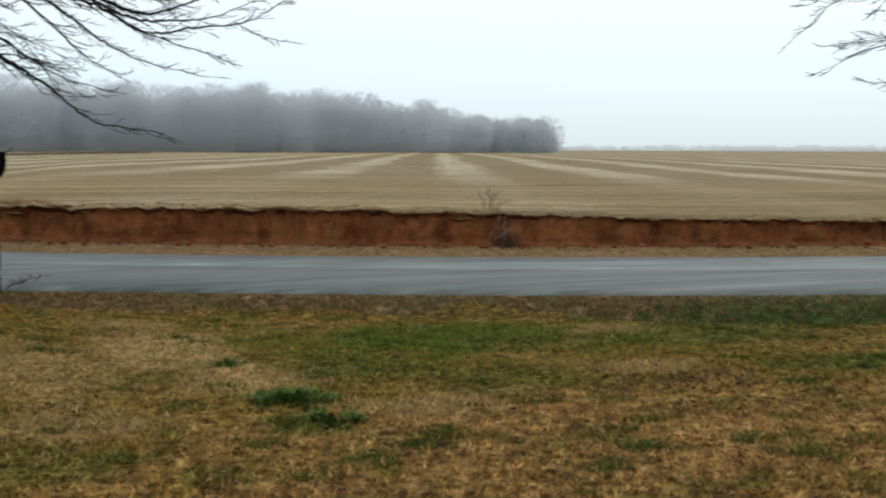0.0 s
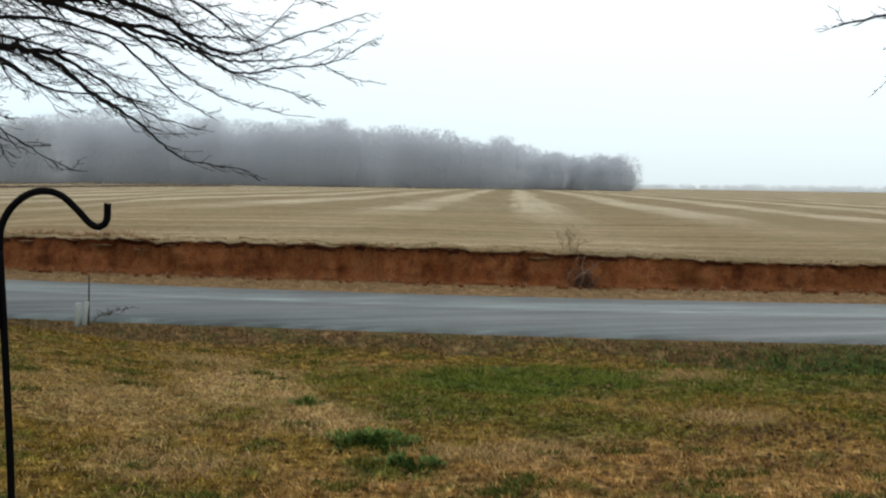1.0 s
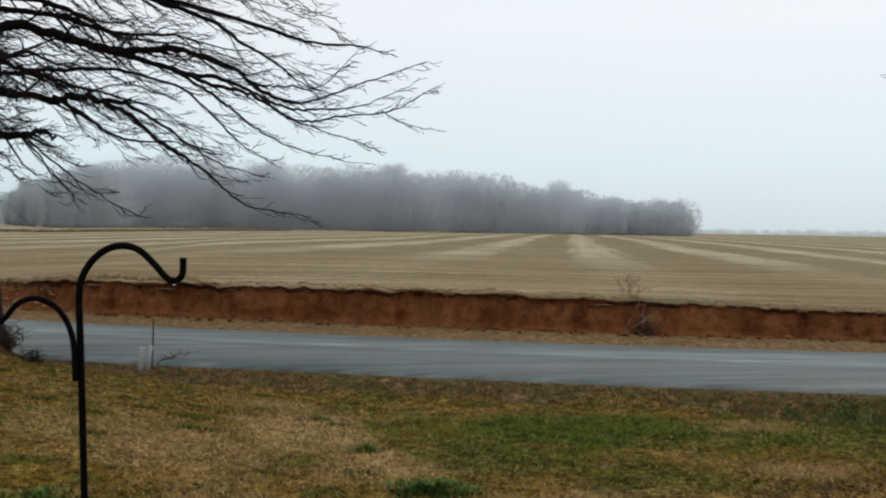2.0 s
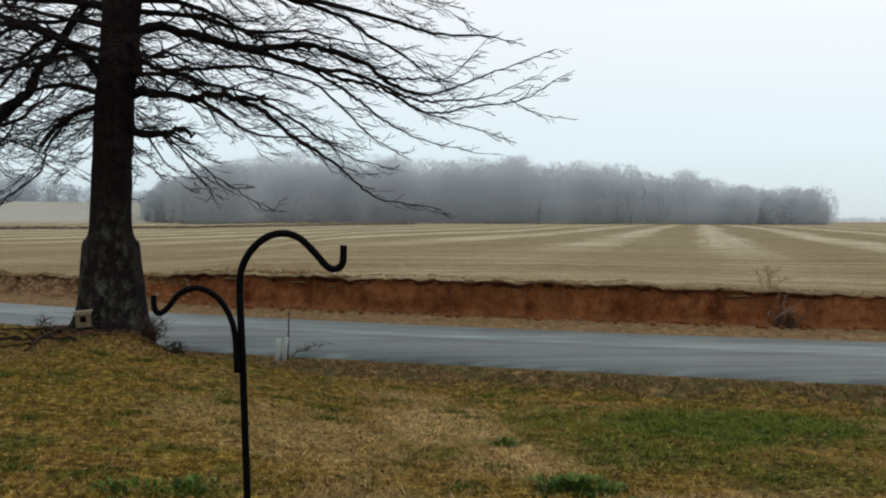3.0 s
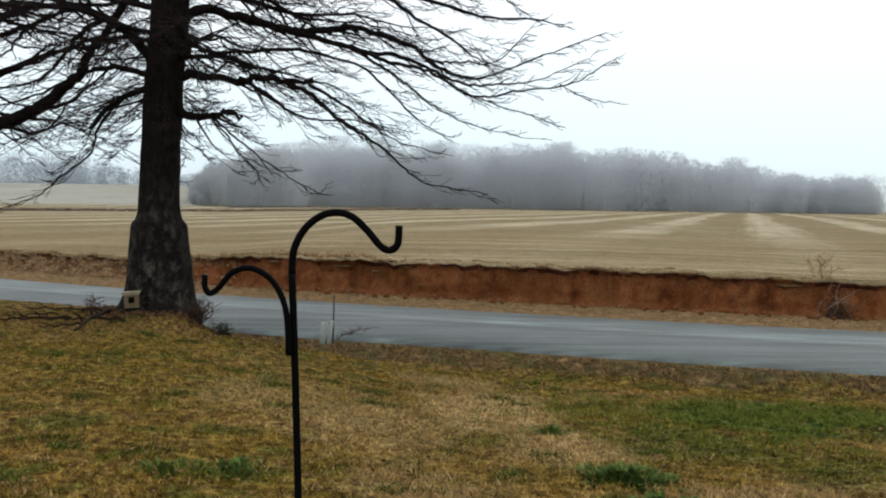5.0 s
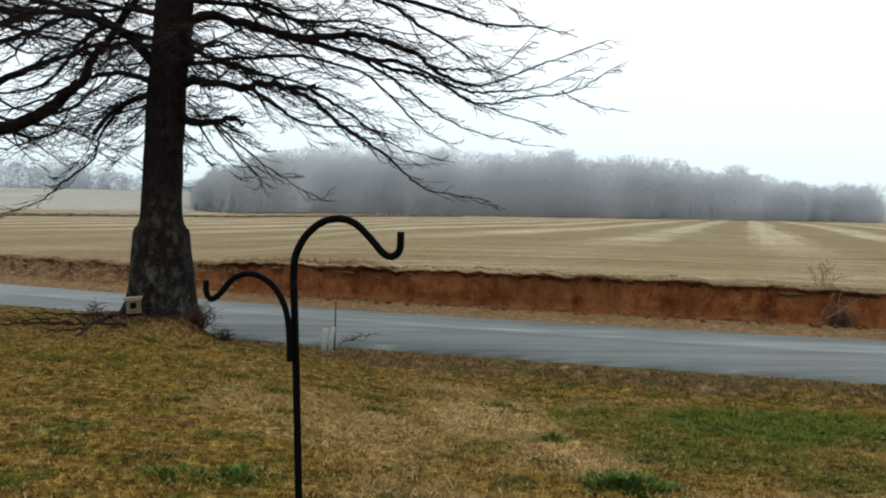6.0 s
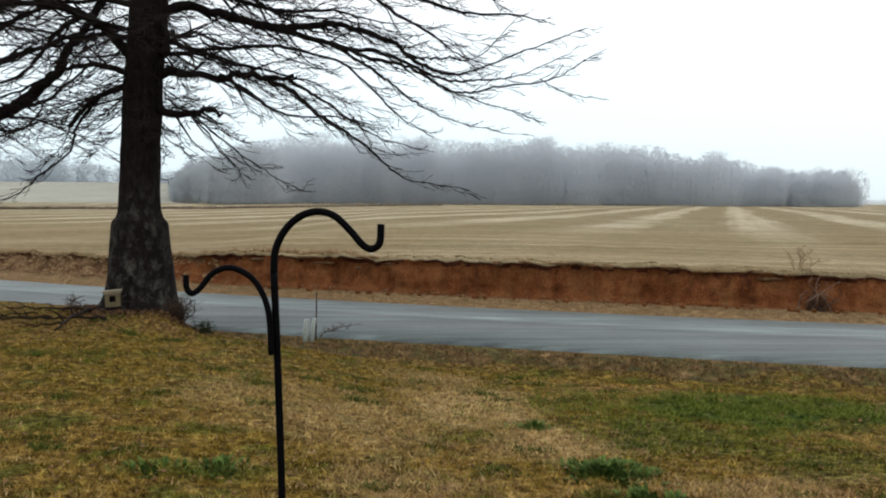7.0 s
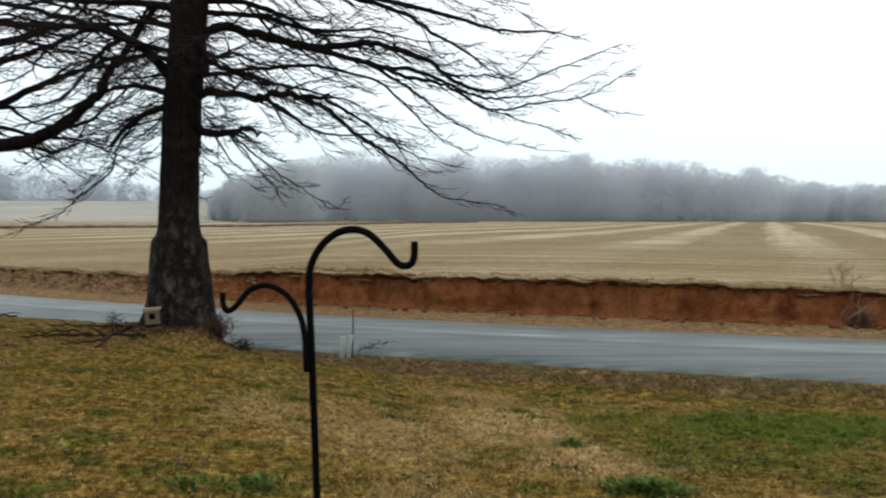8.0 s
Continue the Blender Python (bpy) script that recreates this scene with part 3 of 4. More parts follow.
broken_limb(BIG_OAK, [(0.12, 0, 3.46), (0.7, -0.05, 3.49), (1.3, -0.08, 3.44), (1.6, -0.1, 3.49), (1.95, -0.11, 3.42), (2.32, -0.12, 3.45)], [0.085, 0.055, 0.05, 0.045, 0.042, 0.03],
            [(0.35, (0.8, 0.2, -0.7), 0.9, 0.024), (0.25, (0.7, -0.3, 0.5), 0.8, 0.024),
             (0.6, (0.8, 0.2, 0.5), 0.8, 0.022), (0.45, (0.5, -0.3, -0.9), 0.8, 0.02), (0.95, (1, 0, 0.1), 0.5, 0.02)])
broken_limb(BIG_OAK, [(0.2, 0, 3.75), (0.42, -0.1, 3.8), (0.47, -0.12, 4.0), (0.33, -0.1, 4.25)], [0.08, 0.06, 0.055, 0.05], [(0.6, (0.8, -0.2, 0.5), 0.9, 0.03), (0.4, (0.9, 0.1, -0.3), 0.8, 0.025)])

def bent_limb(tree, az, line, thick, thin, seed, shoot=1.0, bare=0.1, dense=1.0, sag=1.0):
    """A crooked limb that leaves the trunk at an azimuth; line: how far out and how high at its bends.
    Its shoots hang steeply near the trunk and flatten towards the tip."""
    rng = random.Random(seed)
    wood, twigs = Soup(), Soup()
    c = (math.cos(radians(az)), math.sin(radians(az)))
    bends = [Vector((run * c[0], run * c[1] + rng.gauss(0, 0.05), h)) for run, h in line]
    pts = [v + Vector((rng.gauss(0, 0.008), rng.gauss(0, 0.015), rng.gauss(0, 0.009))) for v in spline(bends, 6)]
    m = len(pts) - 1
    rad = [(thick + (thin - thick) * (i / m) ** 0.8) * rng.uniform(0.92, 1.1) for i in range(m + 1)]
    (wood if thick > 0.014 else twigs).tube(pts, rad, 9 if thick > 0.03 else 5, cap=False)
    gone, side = 0.0, 1
    for i in range(1, m + 1):
        gone += (pts[i] - pts[i - 1]).length
        share = i / m
        if share < bare or gone < 0.095 / dense * rng.uniform(0.6, 1.4):
            continue
        gone, side = 0.0, -side
        out = min(1.0, pts[i].xy.length / 5.5)
        way = (pts[i] - pts[i - 1]).normalized()
        base = math.degrees(math.atan2(way.y, way.x))
        slope = math.degrees(math.asin(max(-1, min(1, way.z))))
        if rng.random() < 0.2:
            pitch = slope + rng.uniform(5, 40)
        else:
            pitch = (slope * 0.4 - rng.uniform(26, 66) * (1.0 - 0.62 * out)) * sag
        pitch = max(-68, pitch)
        length = rng.uniform(0.45, 1.25) * (1.25 - 0.65 * out) * shoot * (1.15 - 0.7 * share)
        r = max(0.0055, min(rad[i] * rng.uniform(0.3, 0.6), 0.020))
        grow(wood, twigs, rng, pts[i], base + side * rng.uniform(6, 42), pitch, pitch * 0.45 + rng.uniform(-4, 14), length, r, 1 if length > 0.7 else 2)
    if not wood.v:
        return tagged(part("twig_mass", twigs, TWIG, tree, "fine bare drooping twigs"), kind="stuff")
    limb = part("limb", wood, BARK, tree, "long crooked limb with drooping shoots")
    tagged(part("twig_mass", twigs, TWIG, limb, "fine bare drooping twigs"), kind="stuff")


# the great limb over the lawn, and the arms that it forks into
bent_limb(BIG_OAK, 6, [(0.1, 4.1), (0.6, 4.48), (1.05, 4.45), (1.85, 4.24), (2.35, 4.22), (2.8, 4.3), (3.1, 4.26), (3.8, 4.03), (3.97, 3.85), (4.3, 3.68), (4.66, 3.59), (5.0, 3.66), (5.8, 3.97), (6.75, 4.35)], 0.082, 0.006, 101, 0.95, 0.08, 1.4)
bent_limb(BIG_OAK, 2, [(1.8, 4.23), (2.6, 4.04), (3.05, 3.91), (3.5, 3.87), (3.9, 3.72), (4.3, 3.53), (4.7, 3.44), (5.2, 3.46), (5.65, 3.55), (6.4, 3.86)], 0.048, 0.005, 102, 0.75)
bent_limb(BIG_OAK, -4, [(2.9, 3.93), (3.45, 3.72), (3.9, 3.62), (4.25, 3.45), (4.55, 3.27), (4.85, 3.21), (5.25, 3.29), (6.0, 3.39), (6.3, 3.52), (6.75, 3.8)], 0.034, 0.005, 103, 0.7)
bent_limb(BIG_OAK, 10, [(2.9, 4.02), (3.45, 3.67), (3.77, 3.45), (4.1, 3.2), (4.45, 3.02), (4.9, 2.87), (5.7, 2.71)], 0.028, 0.005, 104, 0.7)
bent_limb(BIG_OAK, 8, [(3.97, 3.86), (4.3, 3.82), (4.66, 3.87), (4.86, 3.8), (5.2, 3.96), (5.7, 4.5)], 0.022, 0.005, 105, 0.6)
bent_limb(BIG_OAK, -8, [(4.55, 3.25), (5.0, 3.07), (5.45, 2.95), (5.95, 2.78)], 0.012, 0.004, 106, 0.5)
bent_limb(BIG_OAK, -6, [(5.9, 3.38), (6.25, 3.21), (6.7, 3.12)], 0.009, 0.004, 107, 0.4)
bent_limb(BIG_OAK, -12, [(0.15, 4.18), (0.55, 3.95), (0.95, 3.83), (2.0, 3.85), (2.5, 3.77), (3.15, 3.58), (3.6, 3.2), (4.0, 2.81), (4.4, 2.58)], 0.042, 0.006, 108, 0.95, 0.08, 1.4)
# arms hanging from the broken limb
bent_limb(BIG_OAK, -6, [(1.25, 3.47), (1.7, 3.2), (2.0, 3.0), (2.4, 2.87), (3.0, 2.84), (3.6, 2.73)], 0.036, 0.005, 109, 0.8)
bent_limb(BIG_OAK, -3, [(1.9, 3.43), (2.3, 3.24), (2.65, 2.93), (3.05, 2.67), (3.4, 2.44), (3.7, 2.16), (4.05, 1.96), (4.9, 1.82)], 0.040, 0.006, 110, 0.7)
bent_limb(BIG_OAK, 8, [(2.2, 3.45), (2.7, 3.18), (3.05, 2.93), (3.55, 2.62), (4.05, 2.49)], 0.03, 0.005, 111, 0.8)
bent_limb(BIG_OAK, -10, [(0.8, 2.93), (1.08, 2.63), (1.28, 2.38), (1.54, 2.14), (1.6, 1.98)], 0.018, 0.005, 112, 0.45, 0.3)
bent_limb(BIG_OAK, -6, [(0.8, 2.93), (1.16, 2.62), (1.57, 2.31), (2.0, 2.04), (2.5, 1.78)], 0.02, 0.005, 113, 0.5, 0.3)
# higher limbs whose ends come down
bent_limb(BIG_OAK, 14, [(0.1, 4.9), (1.0, 4.89), (1.57, 4.72), (2.0, 4.5), (2.35, 4.45), (3.13, 4.43), (4.0, 4.28)], 0.05, 0.006, 114, 1.0, 0.08, 1.3)
bent_limb(BIG_OAK, 18, [(0.1, 5.1), (1.0, 5.2), (2.36, 5.18), (3.5, 4.88), (4.0, 4.59), (4.57, 4.3), (5.0, 4.05), (5.55, 3.87)], 0.06, 0.006, 115, 0.9)
bent_limb(BIG_OAK, 24, [(0.1, 5.25), (2.4, 5.24), (4.3, 5.02), (5.27, 4.84), (6.3, 4.86), (7.0, 4.78)], 0.06, 0.006, 116, 0.8)
# limbs on the other side, towards the second oak
bent_limb(BIG_OAK, 184, [(0.05, 3.7), (0.25, 3.93), (0.52, 4.2), (0.8, 4.36), (1.22, 4.5), (1.7, 4.62), (2.45, 4.81), (3.4, 4.87)], 0.095, 0.02, 121, 0.9, 0.1, 0.7)
bent_limb(BIG_OAK, 176, [(1.2, 4.5), (1.68, 4.38), (2.07, 4.12), (2.43, 3.84), (2.96, 3.63)], 0.04, 0.008, 122, 0.8, 0.1, 0.7)
bent_limb(BIG_OAK, 190, [(0.75, 4.33), (1.1, 4.08), (1.38, 3.67), (1.74, 3.37), (2.36, 3.23)], 0.05, 0.008, 123, 0.9)
bent_limb(BIG_OAK, 188, [(0.1, 3.38), (0.6, 3.1), (0.92, 2.79), (1.02, 2.72)], 0.055, 0.022, 124, 0.8)
bent_limb(BIG_OAK, 186, [(0.6, 3.1), (0.87, 2.68), (0.97, 2.36), (1.36, 2.01), (1.77, 1.69), (2.27, 1.48)], 0.026, 0.005, 125, 0.55)
bent_limb(BIG_OAK, 180, [(0.1, 3.5), (0.66, 3.62), (1.17, 3.49), (1.84, 3.19), (2.69, 2.94)], 0.05, 0.008, 126, 0.9)

SIDE_LIMBS = [
    (3.2, 8, 4.8, 26, 20, 0.09),
    (3.7, -25, 4.6, 25, 5, 0.08),
    (3.0, 12, 4.0, 5, -30, 0.05),
    (3.6, 170, 5.0, 15, -10, 0.09),
    (4.4, 14, 5.2, 18, 0, 0.085),
    (4.2, -100, 4.6, 12, -10, 0.08),
    (4.8, 80, 4.8, 14, -8, 0.08),
    (5.2, -12, 5.4, 18, 0, 0.085),
    (5.5, 200, 5.0, 20, -4, 0.085),
] + UPPER
SECOND_OAK = oak("oak_tree", "second bare oak whose low limb reaches towards the first", -8.95, 16.7, OAK_TRUNK, SIDE_LIMBS, 11)
bent_limb(SECOND_OAK, -4, [(0.05, 2.6), (0.5, 2.78), (1.27, 2.88), (1.86, 3.09), (2.35, 3.41), (2.64, 3.74), (2.83, 4.06), (3.08, 4.39), (3.6, 5.12)], 0.155, 0.05, 131, 0.9, 0.2)
bent_limb(SECOND_OAK, -8, [(1.8, 3.07), (2.43, 3.17), (2.93, 3.53), (3.47, 3.89)], 0.045, 0.01, 132, 0.8)
bent_limb(SECOND_OAK, -4, [(1.2, 2.88), (1.86, 2.71), (2.25, 2.95), (2.5, 3.27)], 0.04, 0.01, 133, 0.8)

EAST_LIMBS = [
    (3.7, 170, 5.7, 6, -16, 0.06),
    (4.1, 158, 6.3, 8, -14, 0.065),
    (4.5, 180, 6.4, 8, -14, 0.075),
    (4.9, 172, 7.3, 6, -9, 0.085),
    (5.4, 150, 6.6, 10, -12, 0.085),
    (5.2, 180, 7.2, 6, -10, 0.085),
    (4.0, 20, 5.0, 8, -10, 0.08),
    (4.6, 80, 5.0, 10, -10, 0.08),
    (4.4, -80, 5.0, 10, -10, 0.08),
    (5.6, -30, 5.0, 15, -5, 0.08),
] + UPPER
EAST_OAK = oak("oak_tree", "bare oak beside the ditch with drooping twigs", 15.1, 9.2, OAK_TRUNK, EAST_LIMBS, 23)
bent_limb(EAST_OAK, 173, [(0.1, 4.9), (1.5, 5.4), (3.2, 5.5), (5.2, 5.2), (6.6, 4.7), (7.5, 4.45), (8.3, 4.25)], 0.085, 0.008, 141, 0.9, 0.1, 1.5)


# ---------------------------------------------------------------- shepherd hook
def build_hook():
    x0, y0 = -0.435, 2.6
    hook = thing("shepherd_hook", "black iron double shepherd hook pole stuck in the lawn", "garden hook", (x0, y0, height_at(x0, y0)))
    s = 0.00141
    eye = 1.62 - height_at(x0, y0)

    def at(u, v, dy=0.0):
        return ((u - 484) * s, dy, eye + (391 - v) * s)

    pole = Soup()
    pole.tube(spline([(0.045, 0, -0.15), at(497, 1100), at(492, 880), at(484, 640), at(479, 520)], 6), [0.0092] * 25, 10)
    part("pole", pole, IRON, hook)
    big = Soup()
    line = spline([at(479, 520), at(482, 480), at(499, 445), at(526, 421), at(556, 413), at(585, 421), at(612, 446), at(634, 471), at(650, 477), at(663, 466), at(665, 434)], 6)
    big.tube(line, [0.0092] * len(line), 10)
    part("tall_hook", big, IRON, hook)
    small = Soup()
    line = spline([at(476, 662), at(473, 600), at(464, 562), at(442, 528), at(408, 511), at(376, 520), at(354, 546), at(339, 556), at(330, 546), at(329, 524)], 6)
    small.tube([(p.x, -0.014, p.z) for p in line], [0.0075] * len(line), 10)
    part("short_hook", small, IRON, hook)
    drop = Soup()
    low = Vector(at(649, 482))
    drop.tube([low + Vector((0, 0, 0.004)), low, low - Vector((0, 0, 0.006))], [0.001, 0.0045, 0.001], 8)
    part("water_drop", drop, WATER, hook, "clear rain drop hanging from the hook")


WATER = Nodes("rain_drop", 0.02, 0.5)
WATER.bsdf.inputs["Transmission Weight"].default_value = 1.0
WATER.bsdf.inputs["IOR"].default_value = 1.33
WATER = WATER.done((0.95, 0.97, 1.0))
build_hook()


# ---------------------------------------------------------------- birdhouse, marker post, shrubs, sticks
WOOD = mat_plain("weathered_pine", (0.14, 0.108, 0.058), 0.8, 0.2, 0.3, 18.0)
PALE_WOOD = mat_plain("pale_grey_pine", (0.30, 0.25, 0.165), 0.8, 0.2, 0.3, 18.0)
HOLE = mat_plain("inside_shade", (0.015, 0.012, 0.01), 0.95, 0.05)
PVC = mat_plain("grey_white_plastic", (0.34, 0.37, 0.335), 0.6, 0.3, 0.2, 25.0)
STEEL = mat_plain("dull_steel_rod", (0.055, 0.045, 0.04), 0.8, 0.15, 0.3, 30.0)
STRAW = mat_plain("dead_grass", (0.34, 0.25, 0.14), 0.9, 0.1, 0.45, 3.0)
ROOT = mat_plain("pale_dry_root", (0.17, 0.112, 0.08), 0.9, 0.1, 0.4, 12.0)
BRUSH = mat_plain("brown_brush", (0.07, 0.046, 0.032), 0.9, 0.1, 0.4, 12.0)
DARK_WEED = mat_plain("dark_weed", (0.032, 0.034, 0.016), 0.9, 0.08, 0.4, 12.0)
STICK = mat_plain("brown_fallen_wood", (0.026, 0.017, 0.012), 0.9, 0.08, 0.4, 12.0)


def build_birdhouse():
    x, y = -4.70, 14.27
    house = thing("birdhouse", "small weathered pine birdhouse set against the oak's foot", "birdhouse", (x, y, height_at(x, y) + 0.075))
    house.rotation_euler = (0, radians(-4), radians(14))
    w, d, h, k = 0.205, 0.18, 0.185, 0.018
    for sx in (-1, 1):
        soup = Soup()
        soup.box((sx * (w / 2 - k / 2), 0, h / 2), (k, d, h))
        part("side_board", soup, WOOD, house, smooth=False)
    back = Soup()
    back.box((0, d / 2 - k / 2, h / 2), (w - 2 * k, k, h))
    part("back_board", back, WOOD, house, smooth=False)
    base = Soup()
    base.box((0, 0, k / 2), (w - 2 * k, d - 2 * k, k))
    part("floor_board", base, WOOD, house, smooth=False)
    front = Soup()
    hole, iw = 0.085, w - 2 * k
    hz = h * 0.60
    fy = -d / 2 + k / 2
    front.box((-(iw + hole) / 4, fy, h / 2), ((iw - hole) / 2, k, h))
    front.box(((iw + hole) / 4, fy, h / 2), ((iw - hole) / 2, k, h))
    front.box((0, fy, (hz - hole / 2) / 2), (hole, k, hz - hole / 2))
    front.box((0, fy, (h + hz + hole / 2) / 2), (hole, k, h - hz - hole / 2))
    part("front_board", front, WOOD, house, "pine board with a square opening", smooth=False)
    # near-black sheet added behind the opening, for the shade inside
    shade_sheet = Soup()
    shade_sheet.box((0, 0.05, h / 2 + 0.01), (iw - 0.01, 0.01, h - 0.05))
    part("shade_sheet", shade_sheet, HOLE, house, "dark sheet added for the shade inside the box", smooth=False)
    for i, (over, z) in enumerate(((0.02, h + 0.009), (0.05, h + 0.036))):
        roof = Soup()
        roof.box((0, -0.01, z), (w + over, d + over, k))
        part("roof_board", roof, PALE_WOOD, house, smooth=False)


def build_marker():
    x, y = -2.02, 14.65
    z = height_at(x, y)
    post = thing("marker_post", "short pale plastic marker post leaning at the road's edge", "marker post", (x, y, z))
    for dx, tilt, h, r in ((0.0, 0.10, 0.33, 0.040), (0.092, 0.16, 0.35, 0.031)):
        soup = Soup()
        soup.tube([(dx, 0, -0.1), (dx + tilt * 0.5 * h, 0.01, h * 0.5), (dx + tilt * h, 0.0, h), (dx + tilt * h, 0, h + 0.004)], [r, r, r * 0.97, r * 0.8], 12)
        part("pipe", soup, PVC, post)
    rod = Soup()
    rod.tube([(0.16, 0.02, -0.1), (0.17, 0.02, 0.4), (0.175, 0.02, 0.74)], [0.012, 0.012, 0.011], 6)
    part("rod", rod, STEEL, post, "thin dull steel rod")


def build_brush(name, label, x, y, count, tall, wide, seed, mat, lean=(0, 0), category="shrub", z=None, thick=1.0):
    """A dry shrub: stems from one foot, each with a few side twigs."""
    rng = random.Random(seed)
    shrub = thing(name, label, category, (x, y, height_at(x, y) if z is None else z))
    for _ in range(count):
        soup = Soup()
        a = rng.uniform(0, 2 * math.pi)
        h = tall * rng.uniform(0.45, 1.0)
        foot = Vector((rng.gauss(0, wide * 0.15), rng.gauss(0, wide * 0.1), -0.05))
        tip = foot + Vector((math.cos(a) * wide * rng.random() + lean[0], math.sin(a) * wide * 0.5 * rng.random() + lean[1], h))
        mid = (foot + tip) / 2 + Vector((rng.gauss(0, 0.08), rng.gauss(0, 0.05), rng.gauss(0, 0.05)))
        line = spline([foot, mid, tip], 4)
        r = rng.uniform(0.005, 0.011) * thick
        soup.tube(line, [r * (1 - 0.08 * i) for i in range(len(line))], 4, cap=False)
        for q in line[2:]:
            for _ in range(2):
                e = q + Vector((rng.gauss(0, 0.12), rng.gauss(0, 0.08), rng.uniform(-0.03, 0.16))) * (tall + 0.3)
                soup.tube([q, (q + e) / 2 + Vector((0, 0, 0.01)), e], [0.004, 0.0035, 0.0025], 3, cap=False)
        part("stem", soup, mat, shrub)
    return shrub


def build_sticks():
    """Fallen limbs on the grass beside the big oak."""
    rng = random.Random(77)
    for x, y, az, ln, r in ((-5.0, 14.2, 277, 2.8, 0.034), (-4.42, 13.12, 182, 0.85, 0.026), (-5.15, 13.1, 206, 1.0, 0.022), (-5.1, 14.2, 180, 1.2, 0.020), (-5.5, 13.6, 205, 0.8, 0.014), (-5.2, 13.3, 222, 0.9, 0.016), (-4.75, 12.5, 230, 0.6, 0.016), (-8.2, 15.7, -20, 1.2, 0.03)):
        stick = thing("fallen_branch", "dark fallen oak branch lying on the grass", "branch", (x, y, height_at(x, y)), "fallen branches")
        wood = Soup()
        pts, a = [], radians(az)
        p = Vector((0, 0, r * 0.5))
        n = 9
        for i in range(n):
            zz = height_at(x + p.x, y + p.y) - height_at(x, y)
            pts.append(Vector((p.x, p.y, zz + r * 0.6 + 0.03 + 0.03 * math.sin(i * 1.3) ** 2)))
            a += rng.gauss(0, 0.05)
            p = p + Vector((math.cos(a), math.sin(a), 0)) * ln / n
        wood.tube(pts, [0.9 * r * (1 - 0.07 * i) for i in range(n)], 6)
        part("stick", wood, STICK, stick)
        for k in (3, 6):
            fork = Soup()
            q = pts[k]
            b = a + rng.choice((-1, 1)) * rng.uniform(0.4, 0.9)
            l2 = rng.uniform(0.1, 0.28)
            e = q + Vector((math.cos(b) * l2, math.sin(b) * l2, rng.uniform(-0.01, 0.14)))
            fork.tube([q, (q + e) / 2 + Vector((0, 0, 0.03)), e], [r * 0.4, r * 0.3, 0.003], 4)
            part("fork", fork, STICK, stick)


build_birdhouse()
build_marker()
build_brush("shrub", "tangle of dry twigs growing at the oak's foot", -3.88, 14.6, 24, 0.4, 0.34, 4, BRUSH)
build_brush("shrub", "low dark sprig of weeds at the lawn's edge", -3.40, 14.2, 16, 0.3, 0.2, 6, DARK_WEED)
build_brush("shrub", "sparse dry weed leaning over the ditch", -1.86, 15.1, 4, 0.3, 0.45, 9, BRUSH, (0.35, 0))
build_sticks()

BANK_X = 6.75
BANK_Y = far_edge(BANK_X)[0] + 1.0
def build_roots():
    """Pale roots laid bare by the cut, crossing over a hollow in the clay."""
    rng = random.Random(14)
    tangle = thing("root_tangle", "pale bare roots hanging across a hollow in the clay bank", "roots", (BANK_X, BANK_Y - 0.1, -0.34))
    for r, line in ((0.015, ((-0.27, -0.03), (-0.24, 0.18), (-0.15, 0.40))), (0.022, ((-0.14, 0.14), (0.10, 0.30), (0.26, 0.38), (0.46, 0.54))),
                    (0.016, ((-0.02, -0.03), (0.05, 0.22), (0.02, 0.46), (0.10, 0.62))), (0.013, ((0.34, -0.02), (0.22, 0.24), (0.05, 0.34), (-0.10, 0.52))),
                    (0.010, ((0.10, 0.30), (0.30, 0.26), (0.44, 0.14))), (0.010, ((-0.10, 0.52), (-0.02, 0.62), (-0.10, 0.78)))):
        soup = Soup()
        pts = spline([(x, rng.gauss(0, 0.04), z) for x, z in line], 5)
        soup.tube(pts, [0.75 * r * (1 - 0.6 * i / len(pts)) for i in range(len(pts))], 6)
        for q in pts[2::3]:
            e = q + Vector((rng.gauss(0, 0.13), rng.gauss(0, 0.05), rng.uniform(-0.08, 0.14)))
            soup.tube([q, (q + e) / 2 + Vector((0, 0, 0.015)), e], [0.006, 0.005, 0.003], 4, cap=False)
        part("root", soup, ROOT, tangle)


build_roots()
# dense dark twigs added behind the roots as the hollow's shade
build_brush("hollow_shade", "dark twigs added for the shade of a hollow in the clay bank", BANK_X + 0.05, BANK_Y + 0.02, 15, 0.36, 0.4, 18, BRUSH, z=-0.34, thick=1.5)
build_brush("weed", "tall thin dry weed on the field's rim", BANK_X + 0.05, BANK_Y + 0.7, 9, 0.46, 0.4, 15, STRAW, category="weed")


